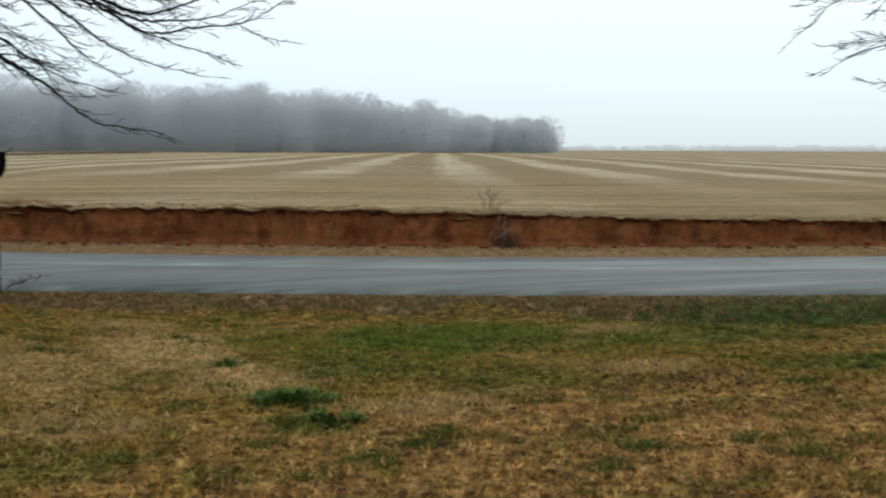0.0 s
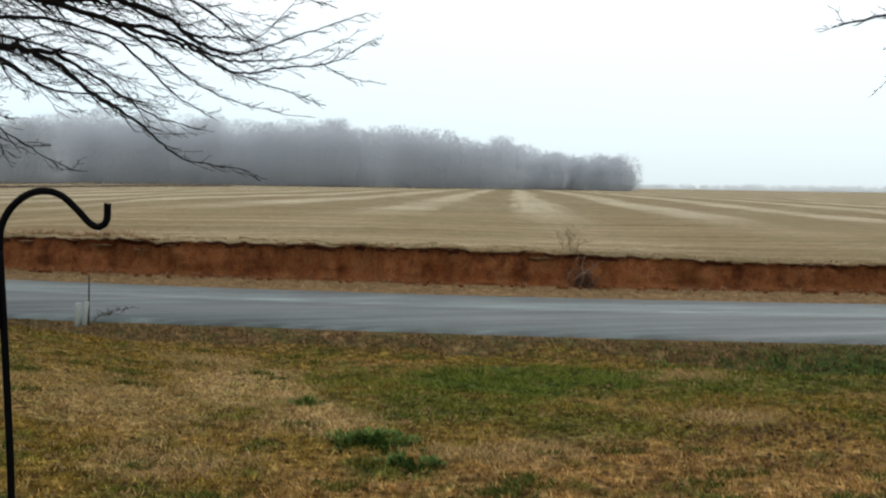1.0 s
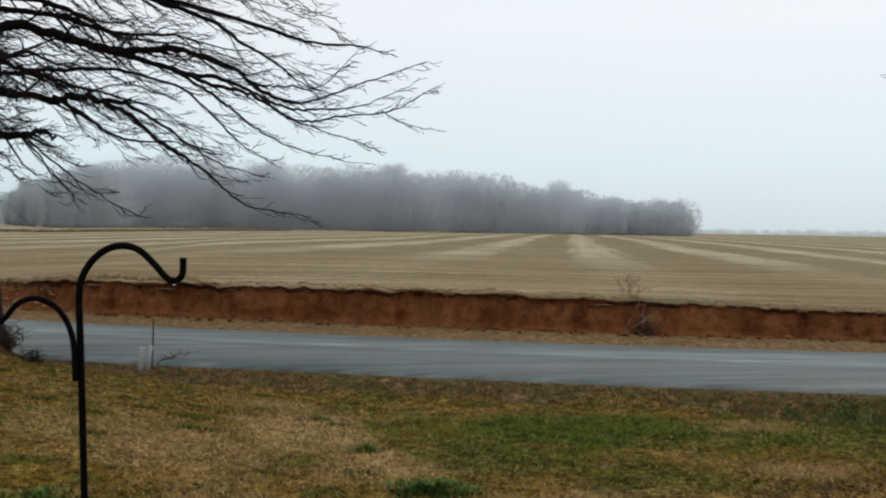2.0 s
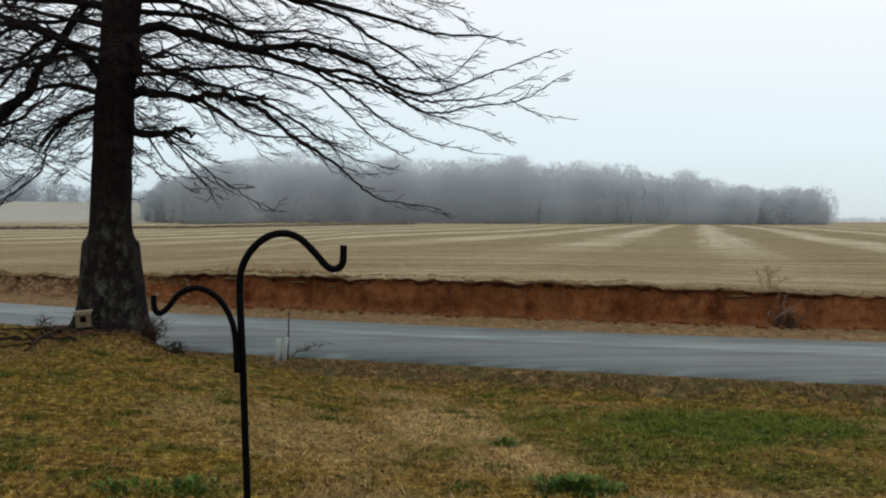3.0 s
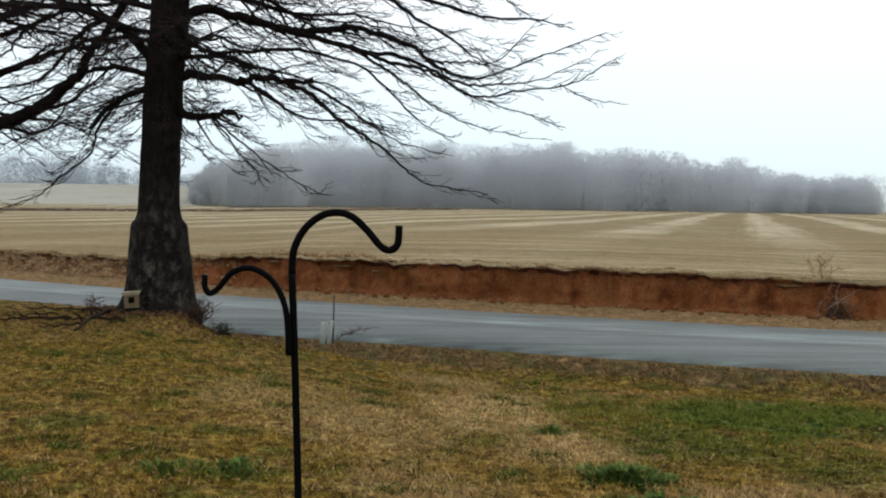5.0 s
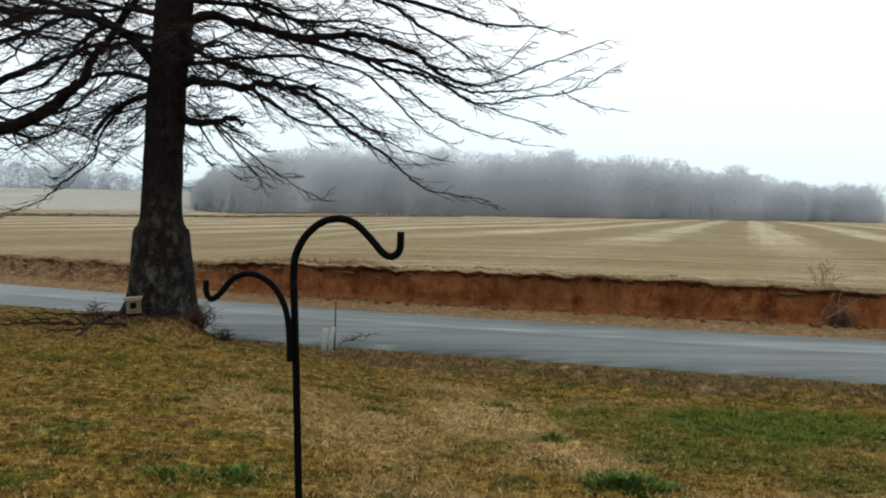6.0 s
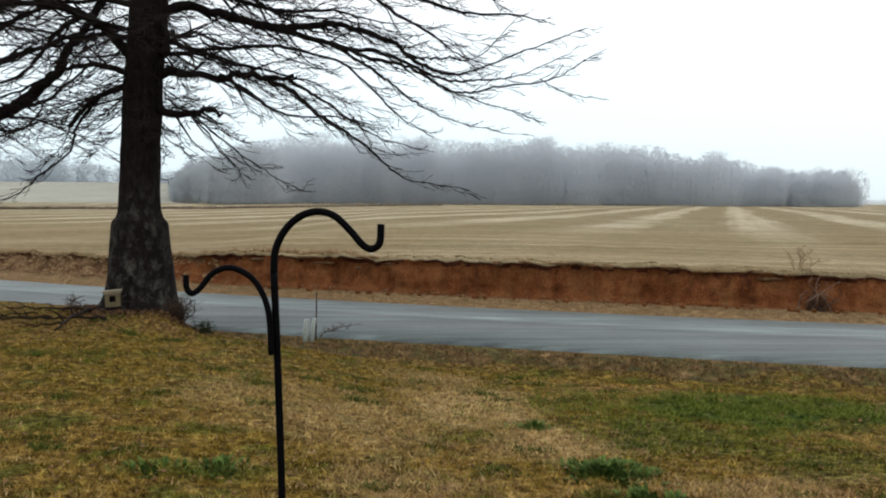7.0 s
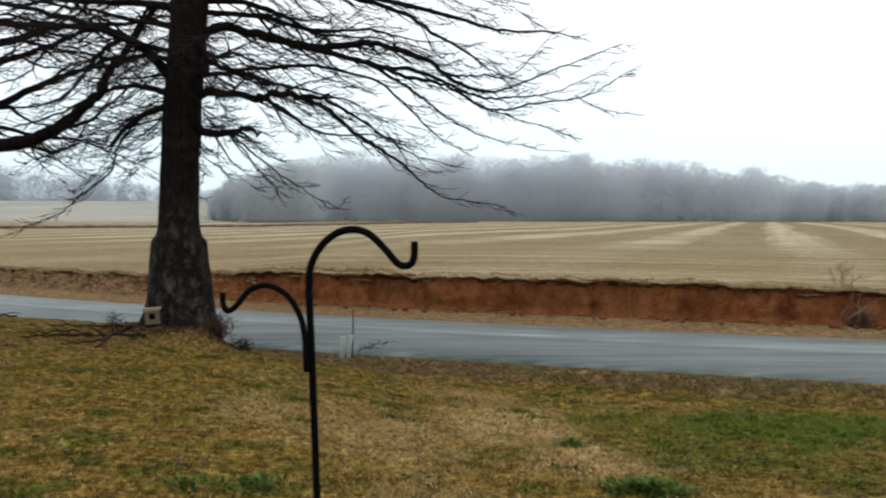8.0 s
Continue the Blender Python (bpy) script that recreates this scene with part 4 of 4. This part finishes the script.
# ---------------------------------------------------------------- grass, leaves, rim of the bank
def scatter_blades(name, label, mat, seed, count, spot, size, wide, category="grass"):
    """Loose blades as one object; spot(rng) gives a place or None."""
    rng = random.Random(seed)
    soup = Soup()
    while count > 0:
        count -= 1
        c = spot(rng)
        if c is None:
            continue
        x, y, z = c
        tall = rng.uniform(0.6, 1.25)
        for _ in range(7):
            a = rng.uniform(0, 2 * math.pi)
            h = rng.uniform(*size) * tall
            bx, by = x + rng.gauss(0, 0.03), y + rng.gauss(0, 0.02)
            dx, dy = math.cos(a) * wide, math.sin(a) * wide
            k = len(soup.v)
            lean = rng.uniform(0.5, 1.8) * h
            b = rng.uniform(0, 2 * math.pi)
            soup.v += [(bx - dx, by - dy, z - 0.01), (bx + dx, by + dy, z - 0.01), (bx + math.cos(b) * lean, by + math.sin(b) * lean, z + h)]
            soup.f.append((k, k + 1, k + 2))
    ob = new(name, soup.mesh(name, mat, False))
    return tagged(ob, label, category, kind="stuff")


def on_lawn(rng):
    y = 3.2 + 11.5 * rng.random() ** 1.3
    x = rng.uniform(-0.62 * y - 0.6, 0.95 * y + 0.3)
    p = across(x, y)
    if p > -ROAD_W - 0.9:
        return None
    return x, y, ground_z(x, p)


def on_edge(rng):
    x = rng.uniform(-9, 11)
    y0, s = far_edge(x)
    p = -ROAD_W - 0.1 - 0.75 * rng.random()
    return x, y0 + p * math.sqrt(1 + s * s), ground_z(x, p)


def on_verge(rng):
    x = rng.uniform(-14, 14)
    y0, s = far_edge(x)
    p = -0.36 + 1.42 * rng.random() ** 0.8
    return x, y0 + p * math.sqrt(1 + s * s), ground_z(x, p)


def on_rim(rng):
    x = rng.uniform(-14, 15)
    y0, s = far_edge(x)
    p = 1.42 + 0.5 * rng.random() ** 2
    return x, y0 + p * math.sqrt(1 + s * s), ground_z(x, max(p, 1.5)) - 0.01


def on_weedy_rim(rng):
    x = rng.gauss(-3.2, 1.0)
    y0, s = far_edge(x)
    p = 1.4 + 0.35 * rng.random()
    return x, y0 + p * math.sqrt(1 + s * s), ground_z(x, max(p, 1.5)) - 0.02


def on_left_bank(rng):
    x = rng.uniform(-16, -5.2)
    y0, s = far_edge(x)
    p = 1.0 + 0.75 * rng.random()
    return x, y0 + (p + 0.2 * (p - 1)) * math.sqrt(1 + s * s), ground_z(x, p)


scatter_blades("lawn_grass", "short winter grass, straw brown with green patches", BLADE, 31, 34000, on_lawn, (0.012, 0.042), 0.006)
scatter_blades("ditch_grass", "dead grass and leaves along the ditch", mat_blade_of("ditch_blade", (0.055, 0.034, 0.010), (0.32, 0.21, 0.09)), 32, 2600, on_edge, (0.015, 0.06), 0.008)
scatter_blades("verge_grass", "flattened straw on the verge below the bank", mat_blade_of("verge_blade", (0.19, 0.125, 0.064), (0.39, 0.285, 0.16)), 33, 5000, on_verge, (0.01, 0.035), 0.009)
scatter_blades("rim_grass", "ragged straw hanging over the bank's rim", mat_blade_of("rim_blade", (0.16, 0.11, 0.05), (0.45, 0.34, 0.19)), 34, 2200, on_rim, (0.01, 0.045), 0.012)
scatter_blades("bank_grass", "tan dead grass growing down the low bank", mat_blade_of("bank_blade", (0.28, 0.18, 0.09), (0.50, 0.36, 0.20)), 35, 700, on_left_bank, (0.02, 0.08), 0.012)
scatter_blades("rim_weeds", "taller brown weeds standing on the bank's rim", mat_blade_of("rim_weed", (0.22, 0.13, 0.07), (0.42, 0.28, 0.15)), 38, 130, on_weedy_rim, (0.06, 0.2), 0.008, "weeds")


def build_clump(x0, y0, r, count, seed):
    """A tuft of broad green weeds standing out of the lawn."""
    rng = random.Random(seed)
    soup = Soup()
    z0 = height_at(x0, y0)
    for _ in range(count):
        bx, by = rng.gauss(0, 0.42 * r), rng.gauss(0, 0.52 * r)
        if noise.noise((x0 + bx * 6, y0 + by * 6, seed)) < -0.05:
            continue
        a, d = math.atan2(by, bx), min(r, math.hypot(bx, by))
        z = height_at(x0 + bx, y0 + by) - z0
        h = rng.uniform(0.03, 0.105) * (1.15 - 0.75 * d / r)
        c = a + rng.gauss(0, 0.9)
        out, wide = Vector((math.cos(c), math.sin(c), 0)), Vector((-math.sin(c), math.cos(c), 0)) * rng.uniform(0.006, 0.016)
        foot, mid, tip = Vector((bx, by, z - 0.01)), Vector((bx, by, z + 0.7 * h)) + out * 0.02, Vector((bx, by, z + h)) + out * rng.uniform(0.03, 0.07)
        k = len(soup.v)
        soup.v += [tuple(foot - wide * 0.5), tuple(foot + wide * 0.5), tuple(mid + wide), tuple(mid - wide), tuple(tip)]
        soup.f += [(k, k + 1, k + 2, k + 3), (k + 3, k + 2, k + 4)]
    tuft = new("weed_clump", soup.mesh("weed_clump", mat_blade_of("weed_leaf", (0.028, 0.052, 0.009), (0.118, 0.168, 0.036)), False))
    tuft.location = (x0, y0, z0)
    tagged(tuft, "dark green tuft of broad weeds in the lawn", "weeds", "weed clumps", "stuff")


for spot in ((1.1, 6.68, 0.33, 1100, 1), (1.25, 5.95, 0.2, 320, 2), (-1.35, 6.2, 0.2, 110, 3), (-1.75, 6.1, 0.2, 90, 8), (0.75, 8.35, 0.16, 100, 4), (8.0, 10.9, 0.5, 420, 5), (6.6, 11.1, 0.45, 360, 6), (9.1, 10.5, 0.5, 420, 7), (7.4, 10.8, 0.4, 300, 9), (5.6, 11.4, 0.35, 200, 10), (10.0, 10.2, 0.5, 400, 11), (7.0, 11.2, 0.45, 320, 12), (8.5, 10.8, 0.45, 320, 13), (6.1, 11.2, 0.4, 240, 14)):
    build_clump(*spot)


def on_green(rng):
    x, y = rng.gauss(3.2, 1.3), rng.gauss(9.5, 0.8)
    if noise.noise((x * 1.3, y * 1.3, 4)) + 0.7 * noise.noise((x * 3.5, y * 3.5, 4)) < 0.0:
        return None
    return x, y, height_at(x, y)


TUFT_RNG = random.Random(91)
TUFTS = [spot for spot in (on_lawn(TUFT_RNG) for _ in range(150)) if spot]


def on_tuft(rng):
    x, y, _ = rng.choice(TUFTS)
    x, y = x + rng.gauss(0, 0.09), y + rng.gauss(0, 0.06)
    return x, y, height_at(x, y)


scatter_blades("lawn_tufts", "small dark green tufts dotted over the lawn", mat_blade_of("tuft_blade", (0.022, 0.04, 0.005), (0.10, 0.125, 0.022)), 37, 3000, on_tuft, (0.02, 0.055), 0.006)
scatter_blades("green_grass", "longer fresh green grass in a patch of the lawn", mat_blade_of("green_blade", (0.058, 0.085, 0.008), (0.22, 0.235, 0.042)), 36, 4200, on_green, (0.015, 0.05), 0.006)


# ---------------------------------------------------------------- far woods
def build_woods(name, label, runs, mat, seed, count, depth, twig, fine, sink=0.0):
    """Bare trees in a belt, all in one object. runs: azimuth (degrees, from +y to the right), distance, height."""
    rng = random.Random(seed)
    soup = Soup()
    az = [r[0] for r in runs]
    for _ in range(count):
        a = rng.uniform(az[0], az[-1])
        dist = float(np.interp(a, az, [r[1] for r in runs])) + rng.random() ** 1.4 * depth
        h = float(np.interp(a, az, [r[2] for r in runs])) * rng.uniform(0.62, 1.0) * (1 + 0.17 * noise.noise((a * 0.8, seed, 0)) + 0.10 * noise.noise((a * 3.1, seed, 5)))
        x, y = dist * math.sin(radians(a)), dist * math.cos(radians(a))
        z = height_at(x, y)
        lean = rng.gauss(0, 0.5)
        z -= sink
        soup.tube([(x, y, z - 0.3), (x + lean * 0.4, y, z + h * 0.5), (x + lean, y, z + h * 0.85)], [0.17, 0.12, 0.03], 3, cap=False)
        r = h * rng.uniform(0.2, 0.34)
        mid = rng.uniform(0.58, 0.7)
        for _ in range(fine):
            up = 0.02 + (0.98 * rng.random() ** 0.8 if rng.random() < 0.72 else 0.4 * rng.random())
            ring = r * math.sqrt(max(0.12, 1 - ((up - mid) / (1.02 - mid if up > mid else mid + 0.25)) ** 2)) * rng.random() ** 0.5
            b = rng.uniform(0, 2 * math.pi)
            c = Vector((x + lean * up + ring * math.cos(b), y + ring * math.sin(b), z + h * up * 0.96))
            out = Vector((math.cos(b) * 0.8 + rng.gauss(0, 0.4), math.sin(b) * 0.6, rng.uniform(-0.1, 1.3))).normalized() * rng.uniform(0.5, 1.6) * twig
            wide = Vector((rng.gauss(0, 1), rng.gauss(0, 0.3), rng.gauss(0, 1))).normalized() * rng.uniform(0.035, 0.10) * twig
            k = len(soup.v)
            soup.v += [tuple(c - wide), tuple(c + wide), tuple(c + out)]
            soup.f.append((k, k + 1, k + 2))
    ob = new(name, soup.mesh(name, mat, False))
    return tagged(ob, label, "woods", kind="stuff")


# distance haze is put into the wood colour, far lighter than bare bark
WOODS = mat_woods("haze_tinted_wood", (0.55, 0.577, 0.605), (0.59, 0.617, 0.645))
build_woods("bare_woods", "leafless woods along the field, mist put into their colour", [(-11.5, 240, 15), (-8, 280, 21.5), (0, 300, 22), (10, 305, 20.5), (16, 320, 17), (20.3, 338, 12.5), (21.2, 340, 13.5), (22.2, 342, 12), (22.7, 345, 8)], WOODS, 3, 740, 60, 1.0, 920)
# nearer trees get a darker colour, with less haze painted in
build_woods("bare_woods", "trees where the woods come nearest, less mist put into their colour", [(-15.0, 198, 3.5), (-14.5, 200, 6.0), (-13.8, 204, 9.0), (-11.5, 232, 14.5), (-10.0, 250, 17)], mat_woods("near_haze_tinted_wood", (0.40, 0.425, 0.445), (0.45, 0.475, 0.495)), 13, 120, 40, 0.8, 700)
build_woods("bare_woods", "thin lone trees at the end of the woods, mist put into their colour", [(21.0, 338, 14.5), (22.4, 340, 15), (23.1, 342, 12.5)], WOODS, 5, 11, 14, 1.1, 420)
build_woods("hedgerow", "low brown brush along the field's far edge", [(-36, 126, 0.5), (-22, 131, 0.45), (-13, 140, 0.4), (-7, 172, 0.45), (0, 235, 0.5)], mat_woods("brown_brush_far", (0.24, 0.19, 0.145), (0.36, 0.30, 0.23)), 17, 1500, 2, 0.2, 13)
# woods farther off: haze painted as pale blue-grey base colours
FAR_WOODS = mat_woods("far_haze_tinted_wood", (0.34, 0.375, 0.41), (0.43, 0.465, 0.50))
build_woods("far_woods", "leafless woods beyond the far hill, mist put into their colour", [(-36, 520, 26), (-28, 540, 30), (-22, 560, 24), (-17, 600, 17), (-12, 640, 14)], FAR_WOODS, 8, 330, 80, 1.7, 320, 3.0)
build_woods("far_woods", "line of distant trees with heavy mist put into their colour", [(21, 1150, 9), (30, 1200, 11), (48, 1250, 12)], mat_woods("farthest_haze_tinted_wood", (0.74, 0.79, 0.82), (0.80, 0.84, 0.87)), 9, 800, 160, 3.0, 70, 4.0)


# ---------------------------------------------------------------- fallen leaves
def scatter_leaves(name, label, colours, count, seed, spot, size):
    """Curled dead leaves and bits of thatch lying on the grass, as one object."""
    rng = random.Random(seed)
    soup = Soup()
    for _ in range(count):
        c = spot(rng)
        if c is None:
            continue
        x, y, z = c
        r, a = rng.uniform(*size), rng.uniform(0, 6.28)
        k = len(soup.v)
        for f, g in ((1.0, 0.0), (0.15, 0.5), (-1.0, 0.0), (0.15, -0.5)):
            soup.v.append((x + r * (f * math.cos(a) - g * math.sin(a)), y + r * (f * math.sin(a) + g * math.cos(a)), z + rng.uniform(0.008, 0.008 + r)))
        soup.f.append((k, k + 1, k + 2))
        soup.f.append((k, k + 2, k + 3))
    ob = new(name, soup.mesh(name, mat_blade_of(name + "_colour", *colours), False))
    tagged(ob, label, "leaves", kind="stuff")


def under_oak(rng):
    if rng.random() < 0.65:
        return on_lawn(rng)
    x, y = -4.5 + rng.gauss(0, 1.6), 13.4 + rng.gauss(0, 0.9)
    return x, y, height_at(x, y)


def on_bare(rng):
    """The thin, tan places of the lawn, with a few strays."""
    if rng.random() < 0.35:
        return on_lawn(rng)
    cx, cy, rx, ry, k = rng.choice(TANS)
    x, y = cx + rng.gauss(0, 0.6 * rx), cy + rng.gauss(0, 0.6 * ry)
    return x, y, height_at(x, y)


def on_near(rng):
    x, y = rng.uniform(-2.6, 5.6), rng.uniform(3.9, 8.2)
    if noise.noise((x * 1.6, y * 1.6, 12)) < rng.uniform(-0.4, 0.4):
        return None
    return x, y, height_at(x, y)


scatter_leaves("fallen_leaves", "scattered brown oak leaves on the lawn", ((0.045, 0.022, 0.009), (0.24, 0.14, 0.06)), 5200, 41, under_oak, (0.014, 0.032))
scatter_leaves("rust_leaves", "rust-brown leaf litter on the near lawn", ((0.10, 0.05, 0.018), (0.31, 0.185, 0.075)), 4200, 43, on_near, (0.008, 0.02))
scatter_blades("dead_thatch", "tufts of pale dead grass on the thin places", mat_blade_of("dead_thatch_blade", (0.20, 0.125, 0.048), (0.50, 0.345, 0.155)), 42, 3600, on_bare, (0.012, 0.04), 0.007)


def on_leaf_patch(rng):
    x, y = rng.gauss(4.15, 0.38), rng.gauss(6.6, 0.3)
    return x, y, height_at(x, y)


scatter_leaves("dark_leaves", "drift of dark wet leaves on the lawn", ((0.022, 0.012, 0.006), (0.12, 0.065, 0.03)), 260, 44, on_leaf_patch, (0.014, 0.034))


def by_trunk(rng):
    a, d = rng.uniform(0, 6.28), rng.uniform(0.45, 1.0)
    x, y = -4.51 + d * math.cos(a), 14.6 + 0.9 * d * math.sin(a)
    return x, y, height_at(x, y)


scatter_leaves("dark_leaves", "brown leaf litter gathered round the oak's foot", ((0.03, 0.015, 0.008), (0.15, 0.08, 0.04)), 1300, 45, by_trunk, (0.02, 0.045))
build_brush("shrub", "few dry sprigs on the lawn beside the oak", -5.45, 14.7, 5, 0.26, 0.35, 21, BRUSH)


# ---------------------------------------------------------------- sod and clods along the cut bank
def lump(soup, centre, size, turn, rng):
    """A rounded, uneven clod."""
    base, sides, seed = len(soup.v), 7, rng.uniform(0, 500)
    for ring, (h, r) in enumerate(((-0.5, 0.55), (-0.1, 1.0), (0.3, 0.92), (0.5, 0.5))):
        for k in range(sides):
            a = 2 * math.pi * k / sides
            w = r * (1 + 0.5 * noise.noise((math.cos(a) * 1.3 + seed, math.sin(a) * 1.3, h * 2)))
            x, y = 0.5 * size[0] * w * math.cos(a), 0.5 * size[1] * w * math.sin(a)
            soup.v.append((centre[0] + x * math.cos(turn) - y * math.sin(turn), centre[1] + x * math.sin(turn) + y * math.cos(turn),
                           centre[2] + size[2] * (h + 0.25 * noise.noise((x * 6 + seed, y * 6, ring)))))
    for i in range(3):
        for k in range(sides):
            a, b = base + i * sides + k, base + i * sides + (k + 1) % sides
            soup.f.append((a, b, b + sides, a + sides))
    soup.f.append(tuple(base + k for k in reversed(range(sides))))
    soup.f.append(tuple(base + 3 * sides + k for k in range(sides)))


def build_sod():
    """Slabs of matted sod that overhang the bank, with gaps, and clods that have dropped to its foot."""
    rng = random.Random(61)
    sod, clods = Soup(), Soup()
    x = -4.2
    while x < 16.0:
        ln = rng.uniform(0.18, 0.75)
        if rng.random() < 0.72:
            y0, sl = far_edge(x)
            k = math.sqrt(1 + sl * sl)
            drop = rng.uniform(0.02, 0.07) if rng.random() < 0.75 else rng.uniform(0.1, 0.24)
            p = 1.36 - 0.06 * rng.random() + 0.10 * noise.noise((x * 2.0, 0, 4))
            lump(sod, (x, y0 + p * k, ground_z(x, 1.5) - drop), (ln, rng.uniform(0.10, 0.2), rng.uniform(0.045, 0.09)), math.atan(sl) + rng.gauss(0, 0.06), rng)
        x += ln * rng.uniform(0.75, 1.5)
    for _ in range(70):
        x = rng.uniform(-4.0, 16.0)
        y0, sl = far_edge(x)
        p, w = rng.uniform(0.72, 1.05), rng.uniform(0.05, 0.17)
        lump(clods, (x, y0 + p * math.sqrt(1 + sl * sl), ground_z(x, p) + 0.02), (w, w * 0.8, w * 0.6), rng.uniform(0, 3), rng)
    tagged(new("sod_edge", sod.mesh("sod_edge", SOD)), "matted sod overhanging the red clay bank", "sod", kind="stuff")
    tagged(new("clay_clods", clods.mesh("clay_clods", CLAY)), "red clay clods dropped at the bank's foot", "clods", kind="stuff")


SOD = mat_plain("matted_sod", (0.15, 0.088, 0.043), 0.95, 0.05, 0.6, 9.0)
build_sod()
